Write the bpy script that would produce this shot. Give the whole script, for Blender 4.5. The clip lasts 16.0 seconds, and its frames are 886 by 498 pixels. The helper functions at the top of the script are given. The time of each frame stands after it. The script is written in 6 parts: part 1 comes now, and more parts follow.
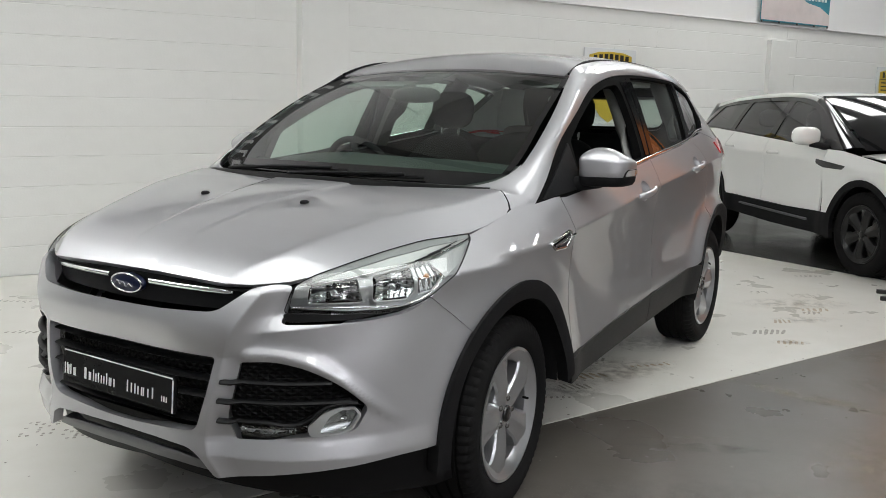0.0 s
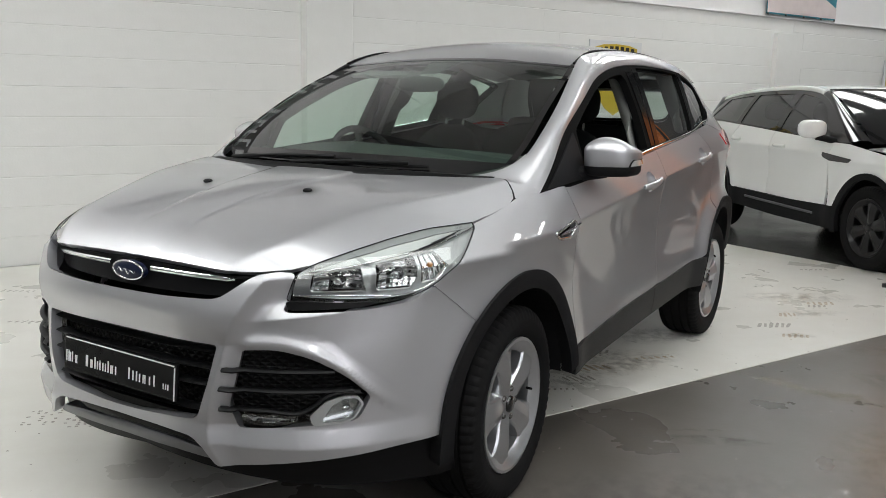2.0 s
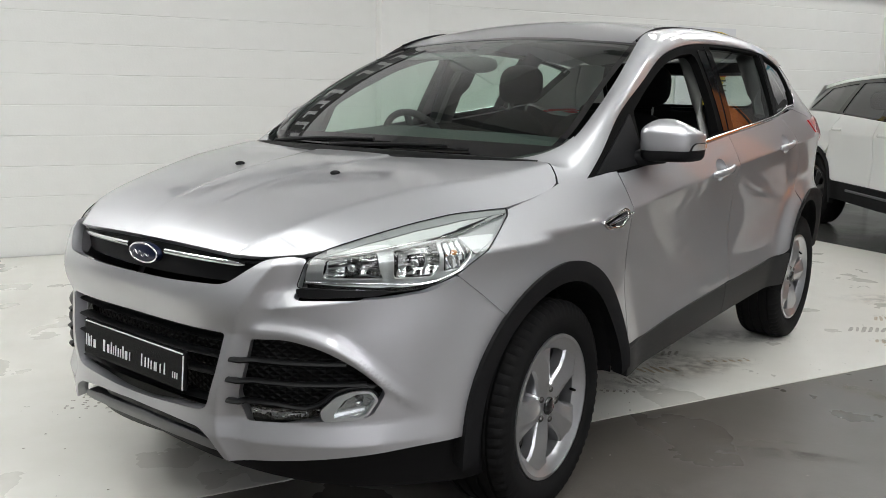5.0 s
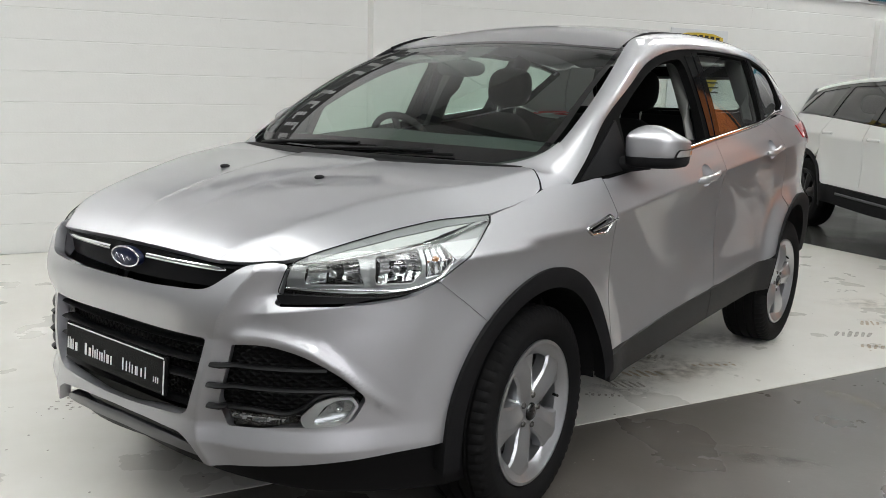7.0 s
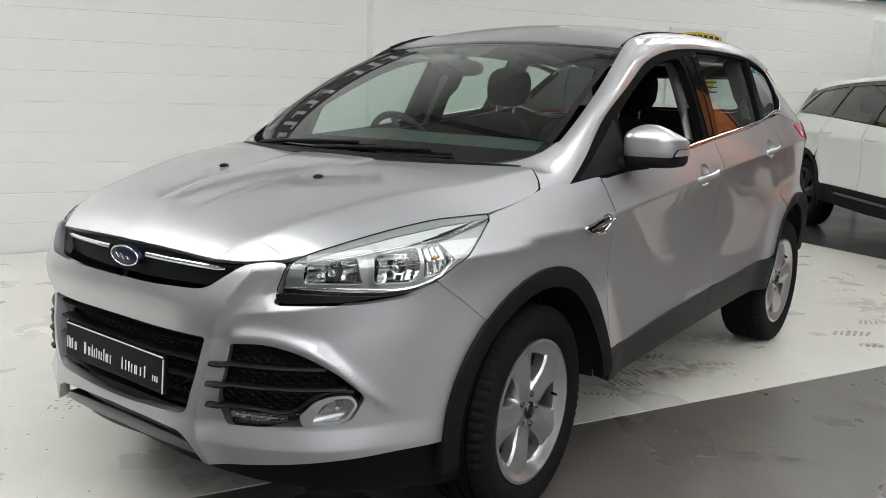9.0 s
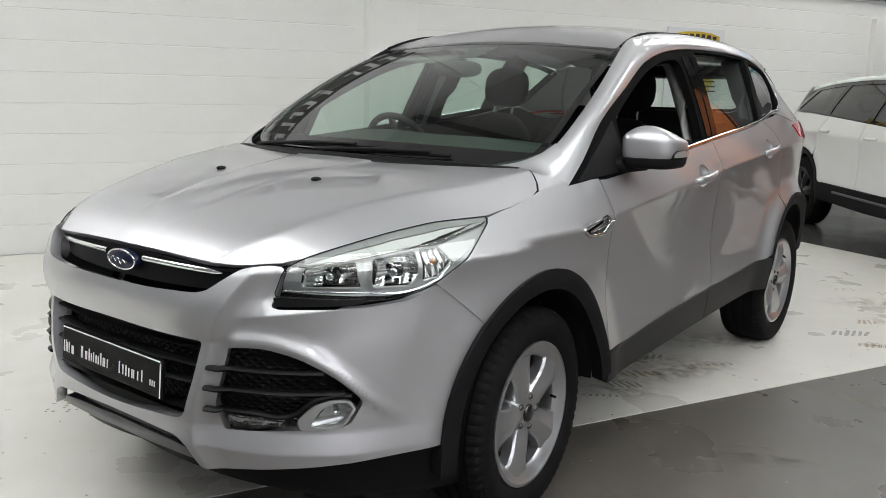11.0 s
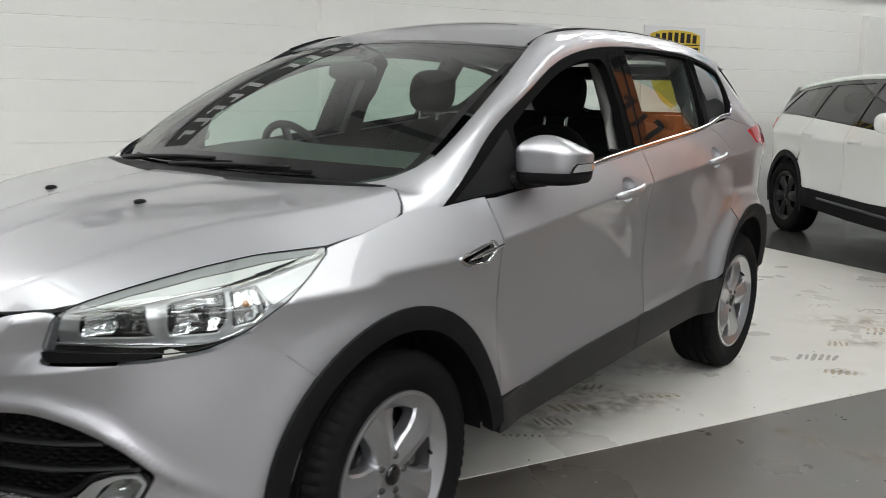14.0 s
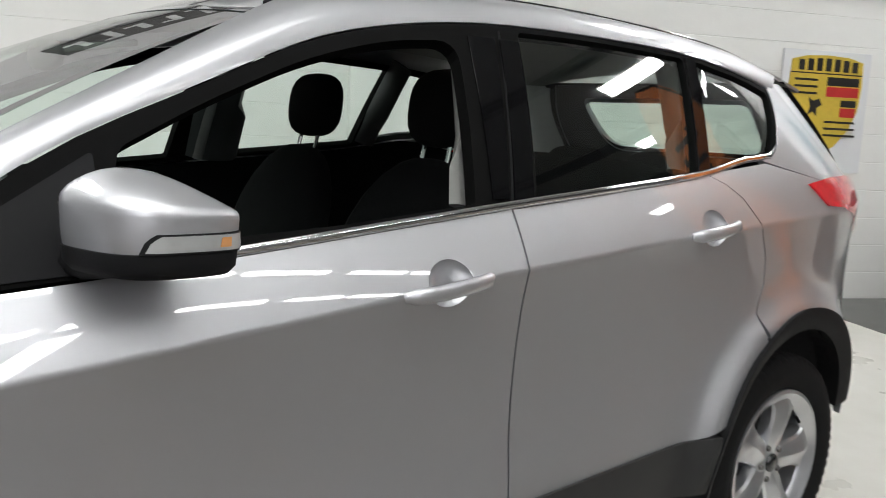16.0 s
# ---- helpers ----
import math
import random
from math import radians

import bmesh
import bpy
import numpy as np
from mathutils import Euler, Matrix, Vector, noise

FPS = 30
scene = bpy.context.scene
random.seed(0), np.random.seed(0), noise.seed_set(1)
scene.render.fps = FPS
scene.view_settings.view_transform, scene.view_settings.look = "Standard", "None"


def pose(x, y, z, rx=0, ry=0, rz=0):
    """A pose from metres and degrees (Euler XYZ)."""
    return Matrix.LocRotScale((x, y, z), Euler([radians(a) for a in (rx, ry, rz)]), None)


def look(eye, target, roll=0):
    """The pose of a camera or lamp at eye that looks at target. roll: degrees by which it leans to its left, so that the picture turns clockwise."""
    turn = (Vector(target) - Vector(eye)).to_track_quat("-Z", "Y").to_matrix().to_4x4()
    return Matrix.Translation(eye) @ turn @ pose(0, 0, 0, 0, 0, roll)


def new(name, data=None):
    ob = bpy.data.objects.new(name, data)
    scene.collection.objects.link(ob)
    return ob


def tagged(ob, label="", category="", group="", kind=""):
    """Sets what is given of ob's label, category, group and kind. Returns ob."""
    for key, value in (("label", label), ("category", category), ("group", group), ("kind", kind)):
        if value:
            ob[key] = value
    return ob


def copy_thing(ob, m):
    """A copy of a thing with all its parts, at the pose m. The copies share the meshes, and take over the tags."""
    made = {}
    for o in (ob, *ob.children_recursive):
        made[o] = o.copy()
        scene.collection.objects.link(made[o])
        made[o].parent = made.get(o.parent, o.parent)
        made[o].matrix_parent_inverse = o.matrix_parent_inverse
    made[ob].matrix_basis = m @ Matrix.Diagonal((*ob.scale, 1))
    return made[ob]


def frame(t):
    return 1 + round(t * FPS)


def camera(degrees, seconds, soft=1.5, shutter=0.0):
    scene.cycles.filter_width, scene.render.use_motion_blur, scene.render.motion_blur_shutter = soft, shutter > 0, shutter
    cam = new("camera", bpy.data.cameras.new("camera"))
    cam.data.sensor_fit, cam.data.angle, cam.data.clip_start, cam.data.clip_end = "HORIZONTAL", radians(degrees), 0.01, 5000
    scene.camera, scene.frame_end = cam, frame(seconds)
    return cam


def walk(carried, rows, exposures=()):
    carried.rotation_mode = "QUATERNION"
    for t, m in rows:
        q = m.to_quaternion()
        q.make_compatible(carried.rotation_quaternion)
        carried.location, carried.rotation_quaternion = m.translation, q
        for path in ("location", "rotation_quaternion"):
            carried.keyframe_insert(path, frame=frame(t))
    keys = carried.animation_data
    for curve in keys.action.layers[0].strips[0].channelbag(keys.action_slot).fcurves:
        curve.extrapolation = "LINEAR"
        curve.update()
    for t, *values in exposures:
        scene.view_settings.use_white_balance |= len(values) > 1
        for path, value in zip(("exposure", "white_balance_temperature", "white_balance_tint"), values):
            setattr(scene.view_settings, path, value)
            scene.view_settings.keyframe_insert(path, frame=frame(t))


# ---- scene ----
cam = camera(54.7, 16.0, soft=0.7, shutter=0.22)
PATH = [
    (0, (5.298, 2.174, 1.442), (3.607, 1.16, 1.105), 1.0),
    (0.5, (5.298, 2.173, 1.437), (3.61, 1.155, 1.1), 1.1),
    (1, (5.298, 2.171, 1.439), (3.611, 1.154, 1.094), 1.2),
    (1.5, (5.292, 2.166, 1.43), (3.605, 1.147, 1.084), 1.2),
    (2, (5.283, 2.166, 1.422), (3.599, 1.146, 1.071), 1.2),
    (2.5, (5.253, 2.123, 1.414), (3.569, 1.107, 1.054), 1.5),
    (3, (5.209, 2.061, 1.392), (3.522, 1.05, 1.031), 1.3),
    (3.5, (5.158, 2.081, 1.376), (3.479, 1.055, 1.015), 0.9),
    (4, (5.056, 2.192, 1.376), (3.396, 1.138, 1.014), 1.9),
    (4.5, (5.019, 2.224, 1.363), (3.463, 1.022, 0.999), 0.9),
    (7, (4.985, 2.254, 1.392), (3.421, 1.064, 1.021), 1.5),
    (7.5, (4.98, 2.251, 1.393), (3.413, 1.065, 1.019), 1.5),
    (8, (4.977, 2.253, 1.396), (3.409, 1.067, 1.024), 1.7),
    (8.5, (4.983, 2.254, 1.396), (3.417, 1.065, 1.026), 1.6),
    (9, (4.988, 2.259, 1.392), (3.423, 1.07, 1.02), 1.5),
    (11.5, (4.973, 2.251, 1.402), (3.404, 1.068, 1.027), 1.3),
    (12, (4.968, 2.254, 1.402), (3.392, 1.079, 1.031), 1.4),
    (12.5, (4.968, 2.259, 1.401), (3.395, 1.081, 1.031), 1.4),
    (13, (4.939, 2.283, 1.401), (3.368, 1.103, 1.027), 1.4),
    (13.5, (4.754, 2.298, 1.389), (3.192, 1.104, 1.02), 1.0),
    (14, (4.362, 2.349, 1.414), (2.808, 1.144, 1.046), 0.9),
    (14.5, (3.903, 2.497, 1.42), (2.359, 1.268, 1.094), 1.2),
    (15, (3.441, 2.463, 1.419), (1.919, 1.207, 1.096), 2.7),
    (15.5, (2.901, 2.381, 1.393), (1.446, 1.047, 1.072), 2.6),
    (16, (2.461, 2.207, 1.367), (1.212, 0.673, 1.072), 2.9),
]
walk(cam, [(t, look(eye, target, roll)) for t, eye, target, roll in PATH], [(0.0, 0.03), (3.5, 0.02), (4.5, 0.12), (13.2, 0.12), (14.0, 0.11), (14.5, 0.01), (15.0, 0.18), (15.5, 0.33), (16.0, 0.29)])

# ---- light: slim roof strips and added fill panels, closed hall, dim sky outside ----
world = bpy.data.worlds.new("world")
scene.world = world
world.use_nodes = True
world.node_tree.nodes["Background"].inputs["Color"].default_value = (0.75, 0.82, 0.9, 1)
world.node_tree.nodes["Background"].inputs["Strength"].default_value = 0.3
scene.view_settings.exposure = 0.0
SHEET_GLOW = 10.8


# ---- materials ----
def mat(name, color, rough=0.5, metal=0.0, coat=0.0, coat_rough=0.03, coat_ior=1.5, noise_scale=0.0, noise_amt=0.0, bump=0.0, bump_scale=200.0,
        dark=None, big_scale=1.5, big_amt=0.0, rough_amt=0.0, spec=0.5, emit=0.0, obj_random=0.0):
    m = bpy.data.materials.new(name)
    m.use_nodes = True
    nt = m.node_tree
    b = nt.nodes["Principled BSDF"]
    b.inputs["Base Color"].default_value = (*color, 1)
    b.inputs["Roughness"].default_value = rough
    b.inputs["Metallic"].default_value = metal
    b.inputs["Coat Weight"].default_value = coat
    b.inputs["Coat Roughness"].default_value = coat_rough
    b.inputs["Coat IOR"].default_value = coat_ior
    b.inputs["Specular IOR Level"].default_value = spec
    if emit:
        b.inputs["Emission Color"].default_value = (*color, 1)
        b.inputs["Emission Strength"].default_value = emit
    co = nt.nodes.new("ShaderNodeTexCoord")
    out = None

    def tex(scale, detail=4.0):
        n = nt.nodes.new("ShaderNodeTexNoise")
        n.inputs["Scale"].default_value = scale
        n.inputs["Detail"].default_value = detail
        nt.links.new(co.outputs["Object"], n.inputs["Vector"])
        return n

    def mix(a, bcol, fac):
        k = nt.nodes.new("ShaderNodeMix")
        k.data_type = "RGBA"
        nt.links.new(fac, k.inputs["Factor"])
        if isinstance(a, tuple):
            k.inputs["A"].default_value = (*a, 1)
        else:
            nt.links.new(a, k.inputs["A"])
        k.inputs["B"].default_value = (*bcol, 1)
        return k.outputs["Result"]

    def ramp(src, lo, hi, top):
        r = nt.nodes.new("ShaderNodeMapRange")
        r.inputs["From Min"].default_value, r.inputs["From Max"].default_value = lo, hi
        r.inputs["To Min"].default_value, r.inputs["To Max"].default_value = 0, top
        nt.links.new(src, r.inputs["Value"])
        return r.outputs["Result"]

    d = dark or tuple(c * 0.6 for c in color)
    col = color
    if noise_amt:
        col = mix(col, d, ramp(tex(noise_scale).outputs["Fac"], 0.4, 0.75, noise_amt))
    if big_amt:
        col = mix(col, d, ramp(tex(big_scale, 6.0).outputs["Fac"], 0.42, 0.8, big_amt))
    if obj_random:
        oi = nt.nodes.new("ShaderNodeObjectInfo")
        col = mix(col, d, ramp(oi.outputs["Random"], 0, 1, obj_random))
    if not isinstance(col, tuple):
        nt.links.new(col, b.inputs["Base Color"])
    if rough_amt:
        r = nt.nodes.new("ShaderNodeMapRange")
        r.inputs["To Min"].default_value, r.inputs["To Max"].default_value = max(0.02, rough - rough_amt), min(1, rough + rough_amt)
        nt.links.new(tex(big_scale * 2.3, 5.0).outputs["Fac"], r.inputs["Value"])
        nt.links.new(r.outputs["Result"], b.inputs["Roughness"])
    if bump:
        bp = nt.nodes.new("ShaderNodeBump")
        bp.inputs["Strength"].default_value = bump
        bp.inputs["Distance"].default_value = 0.002
        nt.links.new(tex(bump_scale, 5.0).outputs["Fac"], bp.inputs["Height"])
        nt.links.new(bp.outputs["Normal"], b.inputs["Normal"])
    return m


def glass(name, tint, gloss=1.0):
    """A thin pane: tinted see-through, mirror gloss that grows towards grazing."""
    m = bpy.data.materials.new(name)
    m.use_nodes = True
    nt = m.node_tree
    nt.nodes.remove(nt.nodes["Principled BSDF"])
    tr, gl = nt.nodes.new("ShaderNodeBsdfTransparent"), nt.nodes.new("ShaderNodeBsdfGlossy")
    tr.inputs["Color"].default_value = (*tint, 1)
    gl.inputs["Roughness"].default_value = 0.0
    lw, pw, mr, mx = nt.nodes.new("ShaderNodeLayerWeight"), nt.nodes.new("ShaderNodeMath"), nt.nodes.new("ShaderNodeMapRange"), nt.nodes.new("ShaderNodeMixShader")
    pw.operation = "POWER"
    pw.inputs[1].default_value = 2.7
    nt.links.new(lw.outputs["Facing"], pw.inputs[0])
    nt.links.new(pw.outputs[0], mr.inputs["Value"])
    mr.inputs["To Min"].default_value, mr.inputs["To Max"].default_value = 0.08 * gloss, 0.95
    nt.links.new(mr.outputs["Result"], mx.inputs[0])
    nt.links.new(tr.outputs[0], mx.inputs[1])
    nt.links.new(gl.outputs[0], mx.inputs[2])
    nt.links.new(mx.outputs[0], nt.nodes["Material Output"].inputs["Surface"])
    return m


SILVER = mat("silver_paint", (0.515, 0.52, 0.543), 0.46, 0.84, coat=1.0, coat_rough=0.004, coat_ior=1.8, noise_scale=900, noise_amt=0.25, dark=(0.47, 0.47, 0.48))
WHITEPAINT = mat("white_car_paint", (0.80, 0.81, 0.80), 0.35, 0.0, coat=1.0, coat_rough=0.02, noise_scale=3, noise_amt=0.05)
PLASTIC = mat("black_textured_plastic", (0.009, 0.009, 0.010), 0.65, spec=0.15, bump=0.25, bump_scale=900, noise_scale=12, noise_amt=0.3, dark=(0.018, 0.018, 0.018))
MESH = mat("black_mesh_plastic", (0.006, 0.006, 0.0065), 0.5, spec=0.16, noise_scale=12, noise_amt=0.3, dark=(0.010, 0.010, 0.010))
GRILLE = mat("black_grille_plastic", (0.005, 0.005, 0.0055), 0.42, spec=0.16, bump=0.1, bump_scale=900, noise_scale=12, noise_amt=0.3, dark=(0.009, 0.009, 0.009))


def mesh_relief(m, scale):
    """Crossing ribs pressed into the plastic."""
    nt = m.node_tree
    co, add, bp = nt.nodes.new("ShaderNodeTexCoord"), nt.nodes.new("ShaderNodeMath"), nt.nodes.new("ShaderNodeBump")
    add.operation = "MAXIMUM"
    for i, turn in enumerate((0.6, -0.6)):
        mp, wv = nt.nodes.new("ShaderNodeMapping"), nt.nodes.new("ShaderNodeTexWave")
        mp.inputs["Rotation"].default_value = (turn, 0, 0)
        wv.bands_direction, wv.wave_profile = "Z", "SIN"
        wv.inputs["Scale"].default_value = scale
        nt.links.new(co.outputs["Object"], mp.inputs["Vector"])
        nt.links.new(mp.outputs["Vector"], wv.inputs["Vector"])
        nt.links.new(wv.outputs["Fac"], add.inputs[i])
    bp.inputs["Strength"].default_value, bp.inputs["Distance"].default_value = 0.9, 0.006
    nt.links.new(add.outputs[0], bp.inputs["Height"])
    nt.links.new(bp.outputs["Normal"], nt.nodes["Principled BSDF"].inputs["Normal"])


mesh_relief(MESH, 18)
CLADDING = mat("dark_grey_sill_plastic", (0.026, 0.026, 0.026), 0.55, spec=0.25, bump=0.25, bump_scale=900, noise_scale=9, noise_amt=0.4, dark=(0.038, 0.037, 0.035))
PILLARBLACK = mat("gloss_black_pillar_foil", (0.004, 0.004, 0.0045), 0.05, spec=0.30, noise_scale=15, noise_amt=0.2)
GLOSSBLACK = mat("gloss_black", (0.008, 0.008, 0.009), 0.06, coat=0.6)
FRAMETRIM = mat("matt_black_window_trim", (0.006, 0.006, 0.006), 0.85, spec=0.05, noise_scale=15, noise_amt=0.2)
INDICATOR = mat("clear_ribbed_lens", (0.62, 0.63, 0.63), 0.18, 0.5, coat=1.0, noise_scale=50, noise_amt=0.3, dark=(0.4, 0.4, 0.4))
RUBBER = mat("tyre_rubber", (0.0085, 0.0085, 0.009), 0.8, spec=0.11, bump=0.3, bump_scale=300, noise_scale=20, noise_amt=0.5, dark=(0.010, 0.0095, 0.009))
ALLOY = mat("alloy_paint", (0.52, 0.53, 0.55), 0.28, 0.85, coat=0.6, noise_scale=40, noise_amt=0.1)
BLACKALLOY = mat("black_alloy", (0.006, 0.006, 0.0065), 0.3, spec=0.3, coat=0.15, noise_scale=40, noise_amt=0.1)
CHROME = mat("chrome", (0.85, 0.85, 0.86), 0.07, 1.0, noise_scale=60, noise_amt=0.05)
LAMPCHROME = mat("lamp_reflector", (0.80, 0.81, 0.81), 0.09, 1.0, noise_scale=30, noise_amt=0.1)
LAMPSILVER = mat("lamp_silver_bezel", (0.60, 0.61, 0.61), 0.34, 0.6, noise_scale=30, noise_amt=0.1)
DARKIN = mat("dark_interior_cloth", (0.006, 0.006, 0.0065), 0.9, spec=0.15, bump=0.4, bump_scale=600, noise_scale=150, noise_amt=0.4, dark=(0.012, 0.012, 0.0125))
DASH = mat("dashboard_plastic", (0.042, 0.044, 0.044), 0.6, bump=0.2, bump_scale=700, noise_scale=30, noise_amt=0.2)
LINER = mat("headliner_cloth", (0.24, 0.24, 0.23), 0.9, bump=0.2, bump_scale=500, noise_scale=50, noise_amt=0.15)
STEEL = mat("brake_steel", (0.14, 0.135, 0.13), 0.45, 0.9, noise_scale=30, noise_amt=0.5)
AMBER = mat("amber_lens", (0.55, 0.26, 0.10), 0.2)
RED = mat("red_lamp_lens", (0.72, 0.012, 0.018), 0.12, coat=1.0, noise_scale=60, noise_amt=0.3, dark=(0.25, 0.005, 0.01))
BLUE = mat("badge_blue", (0.004, 0.008, 0.032), 0.35, spec=0.3, coat=0.15, noise_scale=60, noise_amt=0.1)
PLATEBLACK = mat("plate_black", (0.006, 0.006, 0.0065), 0.22, spec=0.09, noise_scale=25, noise_amt=0.3, dark=(0.011, 0.011, 0.011))
WHITEMARK = mat("white_print", (0.8, 0.8, 0.8), 0.5)
LENS = glass("clear_lens", (0.93, 0.95, 0.95))
SCREEN = glass("windscreen_glass", (0.80, 0.975, 0.885), 0.9)
SIDEGLASS = glass("side_glass", (0.855, 0.96, 0.905))
PRIVACY = glass("privacy_glass", (0.10, 0.11, 0.11), 0.45)

WALLPAINT = mat("white_wall_paint", (0.78, 0.78, 0.76), 0.7, bump=0.35, bump_scale=60, noise_scale=9, noise_amt=0.10, dark=(0.62, 0.62, 0.6), big_scale=0.8, big_amt=0.15, obj_random=0.025)
UPPERPAINT = mat("upper_wall_paint", (0.76, 0.75, 0.75), 0.65, bump=0.15, bump_scale=30, noise_scale=4, noise_amt=0.1, dark=(0.66, 0.65, 0.65), big_scale=0.7, big_amt=0.2)
GREYFLOOR = mat("grey_floor_paint", (0.098, 0.088, 0.078), 0.30, bump=0.15, bump_scale=40, noise_scale=7, noise_amt=0.35, dark=(0.12, 0.115, 0.105), big_scale=0.9, big_amt=0.45, rough_amt=0.12)
WHITEFLOOR = mat("white_floor_paint", (0.66, 0.65, 0.61), 0.30, bump=0.12, bump_scale=40, noise_scale=6, noise_amt=0.25, dark=(0.52, 0.50, 0.44), big_scale=1.1, big_amt=0.35, rough_amt=0.12)
# darker paint, with the shadows round the white car mixed into its colour
DARKSHADEFLOOR = mat("dark_floor_paint_and_shade", (0.055, 0.057, 0.055), 0.22, bump=0.15, bump_scale=40, noise_scale=7, noise_amt=0.35, dark=(0.10, 0.095, 0.085), big_scale=0.9, big_amt=0.3, rough_amt=0.1)
SCUFF = mat("tyre_dirt", (0.25, 0.237, 0.21), 0.6, noise_scale=60, noise_amt=0.7, dark=(0.64, 0.63, 0.58))
RUST = mat("brown_stain", (0.36, 0.29, 0.20), 0.6, noise_scale=40, noise_amt=0.9, dark=(0.62, 0.58, 0.5))
GRIT = mat("floor_grit", (0.42, 0.40, 0.37), 0.8, noise_scale=3, noise_amt=1.0, dark=(0.05, 0.045, 0.04))
CEIL = mat("roof_lining", (0.50, 0.505, 0.50), 0.6, noise_scale=3, noise_amt=0.2)
BEAM = mat("roof_steel", (0.10, 0.105, 0.11), 0.5, noise_scale=5, noise_amt=0.3)
# glow of the soft fill panels, added to brighten hood and fenders
SOFTFILL = mat("soft_roof_fill", (0.985, 1.0, 0.985), 0.5, emit=SHEET_GLOW * 0.24)
SLIMSHEET = mat("clear_roof_sheet", (0.985, 1.0, 0.985), 0.5, emit=SHEET_GLOW * 1.5)
WALLSHEET = mat("translucent_wall_sheet", (0.955, 0.935, 1.0), 0.5, emit=SHEET_GLOW * 0.22)
# glow of the brighter fill panels, added to light wall, doors and bumper
BRIGHTFILL = mat("bright_roof_fill", (0.985, 1.0, 0.985), 0.5, emit=SHEET_GLOW)



def stain(name, color, strength, scale=14.0):
    """Dirt that fades out towards the rim of a disc of radius 1, broken up by noise."""
    m = bpy.data.materials.new(name)
    m.use_nodes = True
    nt = m.node_tree
    b = nt.nodes["Principled BSDF"]
    b.inputs["Base Color"].default_value = (*color, 1)
    b.inputs["Roughness"].default_value = 0.55
    co, gr, nz, mr, mu, tr, mx = [nt.nodes.new("ShaderNode" + k) for k in ("TexCoord", "TexGradient", "TexNoise", "MapRange", "Math", "BsdfTransparent", "MixShader")]
    geo = nt.nodes.new("ShaderNodeNewGeometry")
    gr.gradient_type = "SPHERICAL"
    nz.inputs["Scale"].default_value, nz.inputs["Detail"].default_value = scale, 6.0
    mr.inputs["From Min"].default_value, mr.inputs["From Max"].default_value = 0.38, 0.62
    mr.inputs["To Max"].default_value = strength * 2
    mu.operation, mu.use_clamp = "MULTIPLY", True
    nt.links.new(co.outputs["Object"], gr.inputs["Vector"])
    nt.links.new(geo.outputs["Position"], nz.inputs["Vector"])
    nt.links.new(nz.outputs["Fac"], mr.inputs["Value"])
    nt.links.new(gr.outputs["Fac"], mu.inputs[0])
    nt.links.new(mr.outputs["Result"], mu.inputs[1])
    nt.links.new(mu.outputs[0], mx.inputs[0])
    nt.links.new(tr.outputs[0], mx.inputs[1])
    nt.links.new(b.outputs[0], mx.inputs[2])
    nt.links.new(mx.outputs[0], nt.nodes["Material Output"].inputs["Surface"])
    return m


BROWNSTAIN = stain("brown_dirt", (0.30, 0.235, 0.16), 0.24)
DARKSTAIN = stain("dark_tyre_smear", (0.14, 0.13, 0.12), 0.20)


# ---- mesh tools ----
def cs(xs, ys):
    """A smooth curve through given stations."""
    x, y = np.array(xs, float), np.array(ys, float)
    n, h = len(x), np.diff(x)
    A, r = np.eye(n), np.zeros(n)
    for i in range(1, n - 1):
        A[i, i - 1:i + 2] = h[i - 1], 2 * (h[i - 1] + h[i]), h[i]
        r[i] = 6 * ((y[i + 1] - y[i]) / h[i] - (y[i] - y[i - 1]) / h[i - 1])
    m = np.linalg.solve(A, r)

    def f(q):
        q = np.clip(np.asarray(q, float), x[0], x[-1])
        i = np.clip(np.searchsorted(x, q) - 1, 0, n - 2)
        a, b, k = x[i + 1] - q, q - x[i], h[i]
        return (m[i] * a**3 + m[i + 1] * b**3) / (6 * k) + (y[i] / k - m[i] * k / 6) * a + (y[i + 1] / k - m[i + 1] * k / 6) * b
    return f


def mesh_part(name, verts, faces, material, parent=None, label="", smooth=True, normals=None):
    me = bpy.data.meshes.new(name)
    me.from_pydata([tuple(map(float, v)) for v in verts], [], [tuple(map(int, f)) for f in faces])
    me.materials.append(material)
    me.polygons.foreach_set("use_smooth", [smooth] * len(me.polygons))
    me.update()
    if normals is not None:
        me.normals_split_custom_set_from_vertices([tuple(map(float, n)) for n in normals])
    ob = new(name, me)
    ob.parent = parent
    if label:
        ob["label"] = label
    return ob


def part(name, bm, material, parent=None, label="", smooth=None):
    """Links a bmesh as one mesh object; smooth: the angle in degrees above which edges stay sharp."""
    me = bpy.data.meshes.new(name)
    bmesh.ops.recalc_face_normals(bm, faces=bm.faces)
    if smooth:
        for f in bm.faces:
            f.smooth = True
        for e in bm.edges:
            if len(e.link_faces) == 2 and e.calc_face_angle(0) > radians(smooth):
                e.smooth = False
    bm.to_mesh(me)
    bm.free()
    me.materials.append(material)
    ob = new(name, me)
    ob.parent = parent
    if label:
        ob["label"] = label
    return ob


